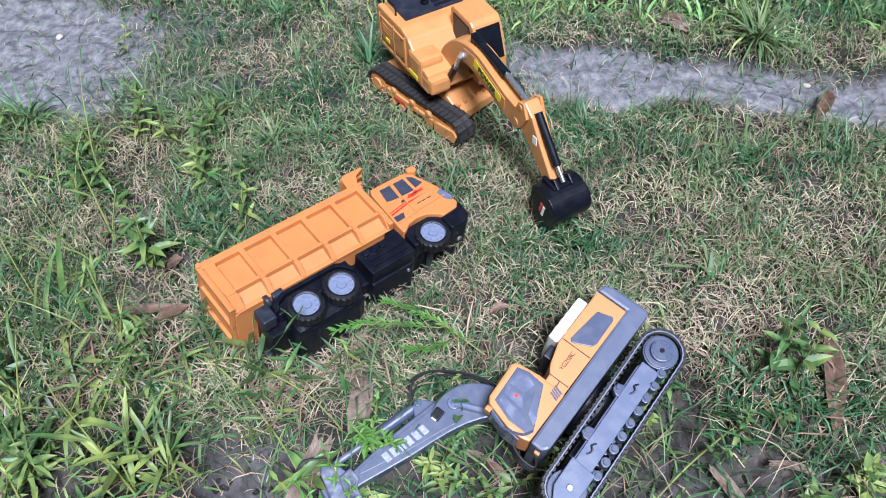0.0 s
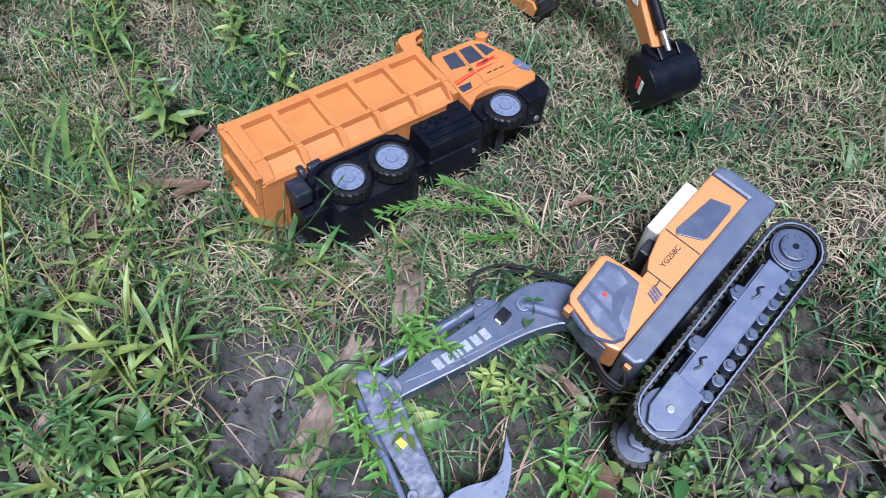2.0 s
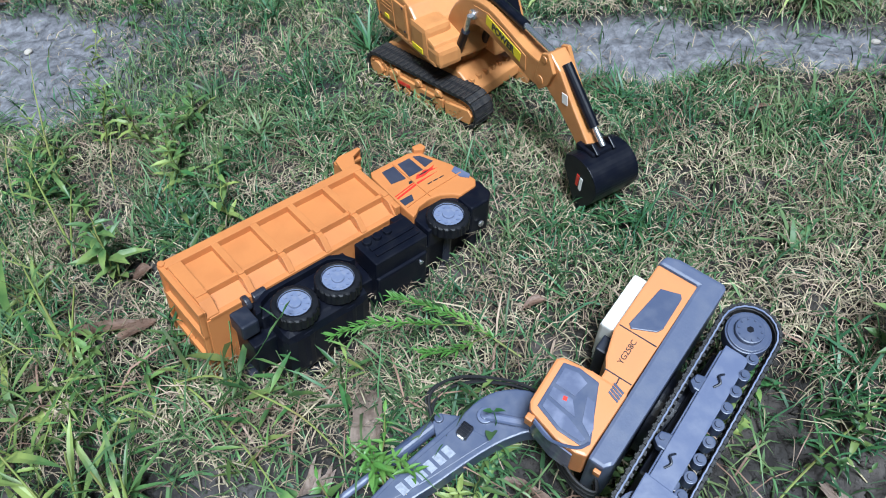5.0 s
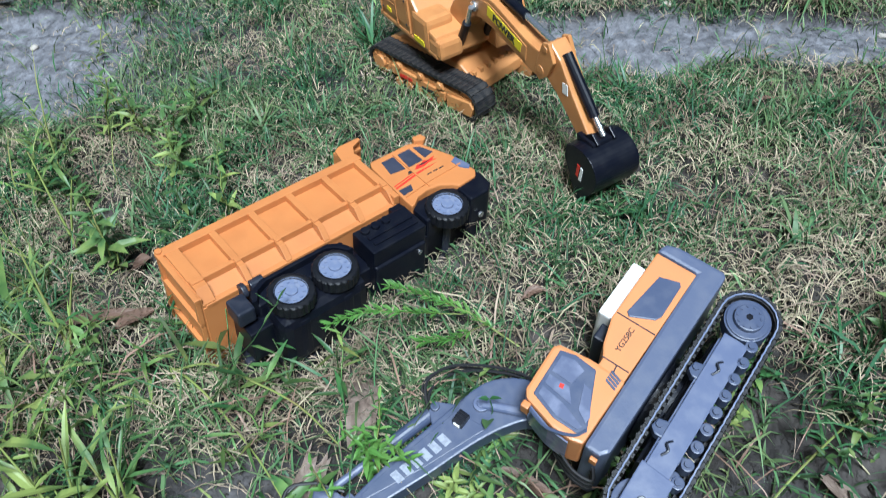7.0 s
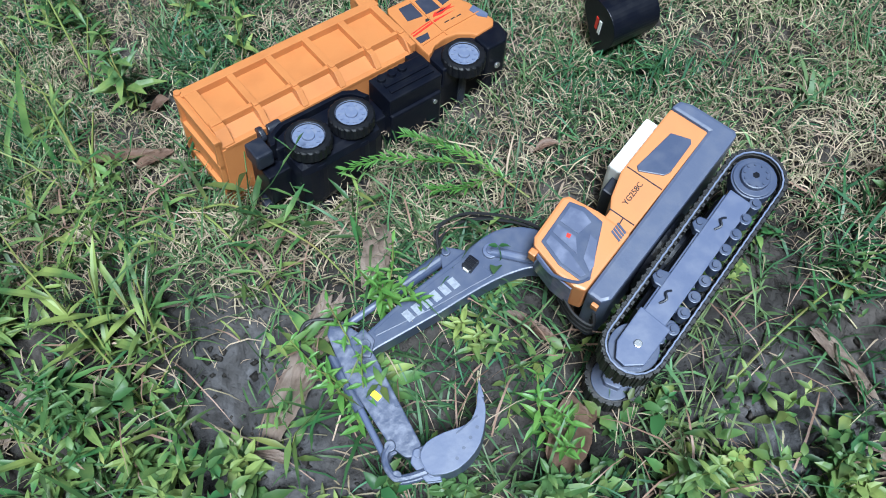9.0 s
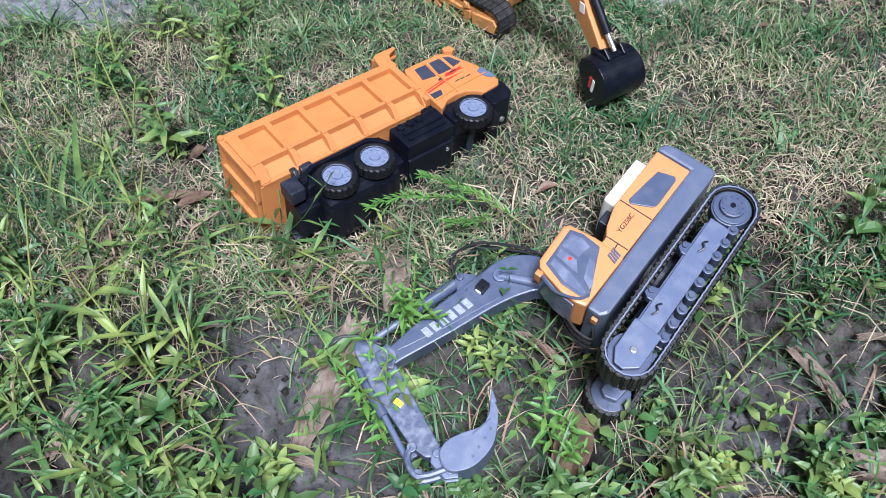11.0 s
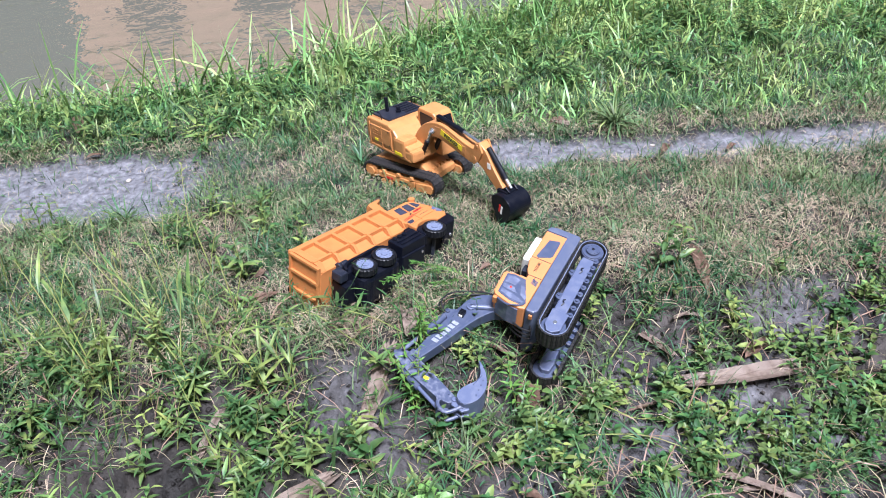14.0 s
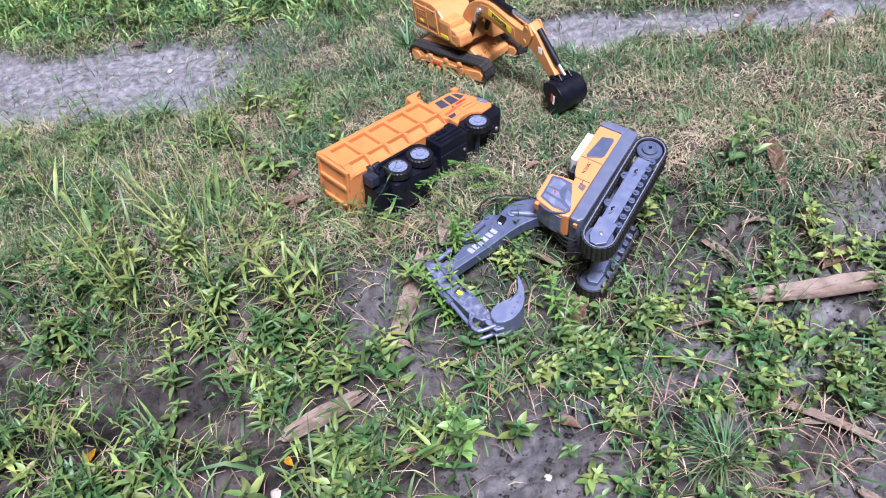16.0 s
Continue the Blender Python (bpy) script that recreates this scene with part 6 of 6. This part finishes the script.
# runners that creep over the brow
for pts, lab in (((((-0.315, 0.612), 0.020), ((-0.287, 0.588), 0.030), ((-0.259, 0.562), 0.022), ((-0.214, 0.510), 0.025), ((-0.188, 0.472), 0.03)), "long yellow-green runner arching over the earth"),
                 ((((-0.312, 0.610), 0.018), ((-0.270, 0.603), 0.035), ((-0.224, 0.583), 0.034), ((-0.175, 0.555), 0.028), ((-0.133, 0.512), 0.03)), "thin yellow-green runner arching towards the boom"),
                 ((((0.24, 0.45), 0.01), ((0.30, 0.50), 0.03), ((0.36, 0.53), 0.02), ((0.43, 0.565), 0.02)), "thin green runner lying over mud"),
                 ((((0.10, 0.30), 0.01), ((0.17, 0.27), 0.03), ((0.25, 0.24), 0.02), ((0.33, 0.20), 0.01)), "thin brown runner lying on mud"),
                 ((((0.13, 0.40), 0.01), ((0.19, 0.34), 0.035), ((0.26, 0.30), 0.012), ((0.37, 0.31), 0.01)), "thin stem creeping over mud")):
    line = [(x, y, gz(x, y) + h) for (x, y), h in pts]
    tagged(part("runner", tube(bmesh.new(), line, 0.0014, 6, 0.0009), STEM), lab, "plant stem")


# ---- dead leaves and husks ----
def litter(kind, p0, p1, width, seed, perch=0.0):
    """A dry leaf or husk from p0 to p1: arched, twisted, with fibres and ragged ends."""
    g = np.random.RandomState(seed)
    a, b = np.array(p0), np.array(p1)
    d = b - a
    L = float(np.linalg.norm(d))
    d = d / L
    s = np.array([-d[1], d[0]])
    mat = {"husk": HUSK, "leaf": DEADLEAF, "straw": HUSK, "yellow": YELLOWLEAF}[kind]
    n = 12
    over = [gz(*(a + d * L * t)) for t in np.linspace(0, 1, n + 1)]
    line = np.polyfit(np.linspace(0, 1, n + 1), over, 2)
    lift = 0.015 if (a[1] + b[1]) / 2 > 0.62 else 0.013
    lift += perch
    tw, cup = g.normal(0, 0.25), g.uniform(0.05, 0.3) * width
    flat = kind in ("husk", "straw")
    cols = 9 if flat else 5
    us = np.linspace(-1, 1, cols)
    ends = g.uniform(0, 0.16, (2, cols)) if flat else np.zeros((2, cols))
    bm = bmesh.new()
    rows = []
    for i in range(n + 1):
        row = []
        for c, u in enumerate(us):
            t = ends[0, c] + (1 - ends[0, c] - ends[1, c]) * i / n
            k = 0.55 + 0.45 * math.sin(math.pi * (0.12 + 0.76 * t)) if flat else (min(1, t / 0.28) ** 0.7) * (min(1, (1 - t) / 0.35) ** 0.8)
            half = max(width / 2 * k, 0.0008)
            roll = tw * (t - 0.5) + 0.12 * math.sin(5 * t + seed)
            m = a + d * L * t + s * width * 0.15 * math.sin(3.2 * t + seed)
            z0 = float(np.polyval(line, t)) + lift + 0.005 * math.sin(math.pi * t)
            ww = half * u * (1 + g.normal(0, 0.04) * (abs(u) == 1))
            crease = (0.0006 * (c % 2) + g.normal(0, 0.0003)) if flat else -0.0014 * (u == 0)
            row.append(bm.verts.new((m[0] + s[0] * ww, m[1] + s[1] * ww, z0 + math.sin(roll) * ww + cup * u * u * k + crease)))
        rows.append(row)
    for r0, r1 in zip(rows, rows[1:]):
        for k in range(cols - 1):
            bm.faces.new((r0[k], r0[k + 1], r1[k + 1], r1[k]))
    bmesh.ops.solidify(bm, geom=bm.faces[:], thickness=0.0007)
    name, lab, cat = {"husk": ("bamboo_husk", "dry tan bamboo husk strip lying on earth", "husk"),
                      "leaf": ("dry_leaf", "curled dry brown leaf lying on the ground", "leaf"),
                      "straw": ("straw_strip", "bleached flat straw strip lying on mud", "straw"),
                      "yellow": ("fallen_leaf", "bright yellow fallen leaf on dark mud", "leaf")}[kind]
    return tagged(part(name, bm, mat, smooth=not flat), lab, cat)


LITTER = (
    ("husk", (-0.112, 0.600), (-0.119, 0.512), 0.030),
    ("husk", (-0.152, 0.526), (-0.225, 0.385), 0.031),
    ("husk", (-0.179, 0.462), (-0.219, 0.379), 0.030),
    ("husk", (-0.272, 0.294), (-0.435, 0.25), 0.038),
    ("husk", (0.340, 0.363), (0.60, 0.344), 0.046),
    ("leaf", (0.495, 0.646), (0.46, 0.494), 0.024),
    ("leaf", (0.661, 1.165), (0.587, 1.053), 0.022),
    ("leaf", (0.080, 0.440), (0.062, 0.345), 0.042, 0.022),
    ("leaf", (0.104, 0.43), (0.073, 0.408), 0.024, 0.03),
    ("leaf", (0.014, 0.507), (0.079, 0.486), 0.016),
    ("leaf", (-0.471, 0.69), (-0.373, 0.708), 0.018),
    ("leaf", (-0.407, 0.779), (-0.383, 0.787), 0.02),
    ("husk", (-0.839, 0.584), (-0.807, 0.646), 0.022),
    ("husk", (0.327, 0.511), (0.371, 0.411), 0.018),
    ("leaf", (0.497, 0.388), (0.579, 0.426), 0.026),
    ("husk", (0.383, 0.482), (0.444, 0.467), 0.012),
    ("straw", (0.329, 0.165), (0.445, 0.056), 0.016),
    ("straw", (0.348, 0.124), (0.411, 0.099), 0.01),
    ("straw", (0.387, 0.011), (0.409, -0.018), 0.014),
    ("husk", (-0.527, 0.389), (-0.465, 0.462), 0.018),
    ("leaf", (-0.965, 1.843), (-0.924, 1.686), 0.035),
    ("leaf", (-0.885, 1.546), (-0.842, 1.555), 0.02),
    ("husk", (0.393, 1.363), (0.443, 1.325), 0.026),
    ("leaf", (0.776, 1.077), (0.815, 1.099), 0.016),
    ("leaf", (0.375, 0.999), (0.42, 1.015), 0.008),
    ("leaf", (0.053, 0.695), (0.081, 0.698), 0.013),
    ("leaf", (-0.2, 0.178), (-0.239, 0.17), 0.012),
    ("leaf", (0.008, 0.178), (0.044, 0.167), 0.02),
    ("straw", (-0.346, 0.506), (-0.306, 0.508), 0.006),
    ("leaf", (0.232, 0.331), (0.326, 0.324), 0.008),
    ("husk", (-0.251, 0.38), (-0.196, 0.362), 0.012),
    ("leaf", (0.393, 1.374), (0.44, 1.346), 0.025),
    ("leaf", (0.0, 1.134), (0.042, 1.082), 0.03),
    ("yellow", (-0.742, 0.279), (-0.722, 0.235), 0.022),
    ("yellow", (-0.411, 0.193), (-0.395, 0.181), 0.012),
    ("leaf", (-0.404, 0.685), (-0.358, 0.708), 0.02),
)
for i, (kind, p0, p1, width, *perch) in enumerate(LITTER):
    litter(kind, p0, p1, width, 100 + i, *perch)


def pebble(x, y, r, seed, mat=None):
    g = np.random.RandomState(seed)
    bm = bmesh.new()
    bmesh.ops.create_icosphere(bm, subdivisions=2, radius=r)
    for v in bm.verts:
        v.co *= 1 + 0.16 * noise.noise(v.co * (1.5 / r) + Vector((seed, 0, 0)))
        v.co.z *= 0.6
        v.co.x *= 1.25
    bm.transform(pose(x, y, gz(x, y) + r * 0.25, 0, 0, g.uniform(0, 360)))
    return tagged(part("pebble", bm, mat or STONE, smooth=True), "small pale stone lying on grey mud", "stone", "pebbles on the mud")


for i, (x, y, r) in enumerate(((0.80, 1.085, 0.009), (0.33, 1.31, 0.007), (-0.42, 0.14, 0.010), (-0.36, 0.16, 0.006), (0.63, 1.2, 0.006), (-0.75, 1.38, 0.007), (-0.02, 0.1, 0.006), (0.40, 0.28, 0.008))):
    pebble(x, y, r, i)
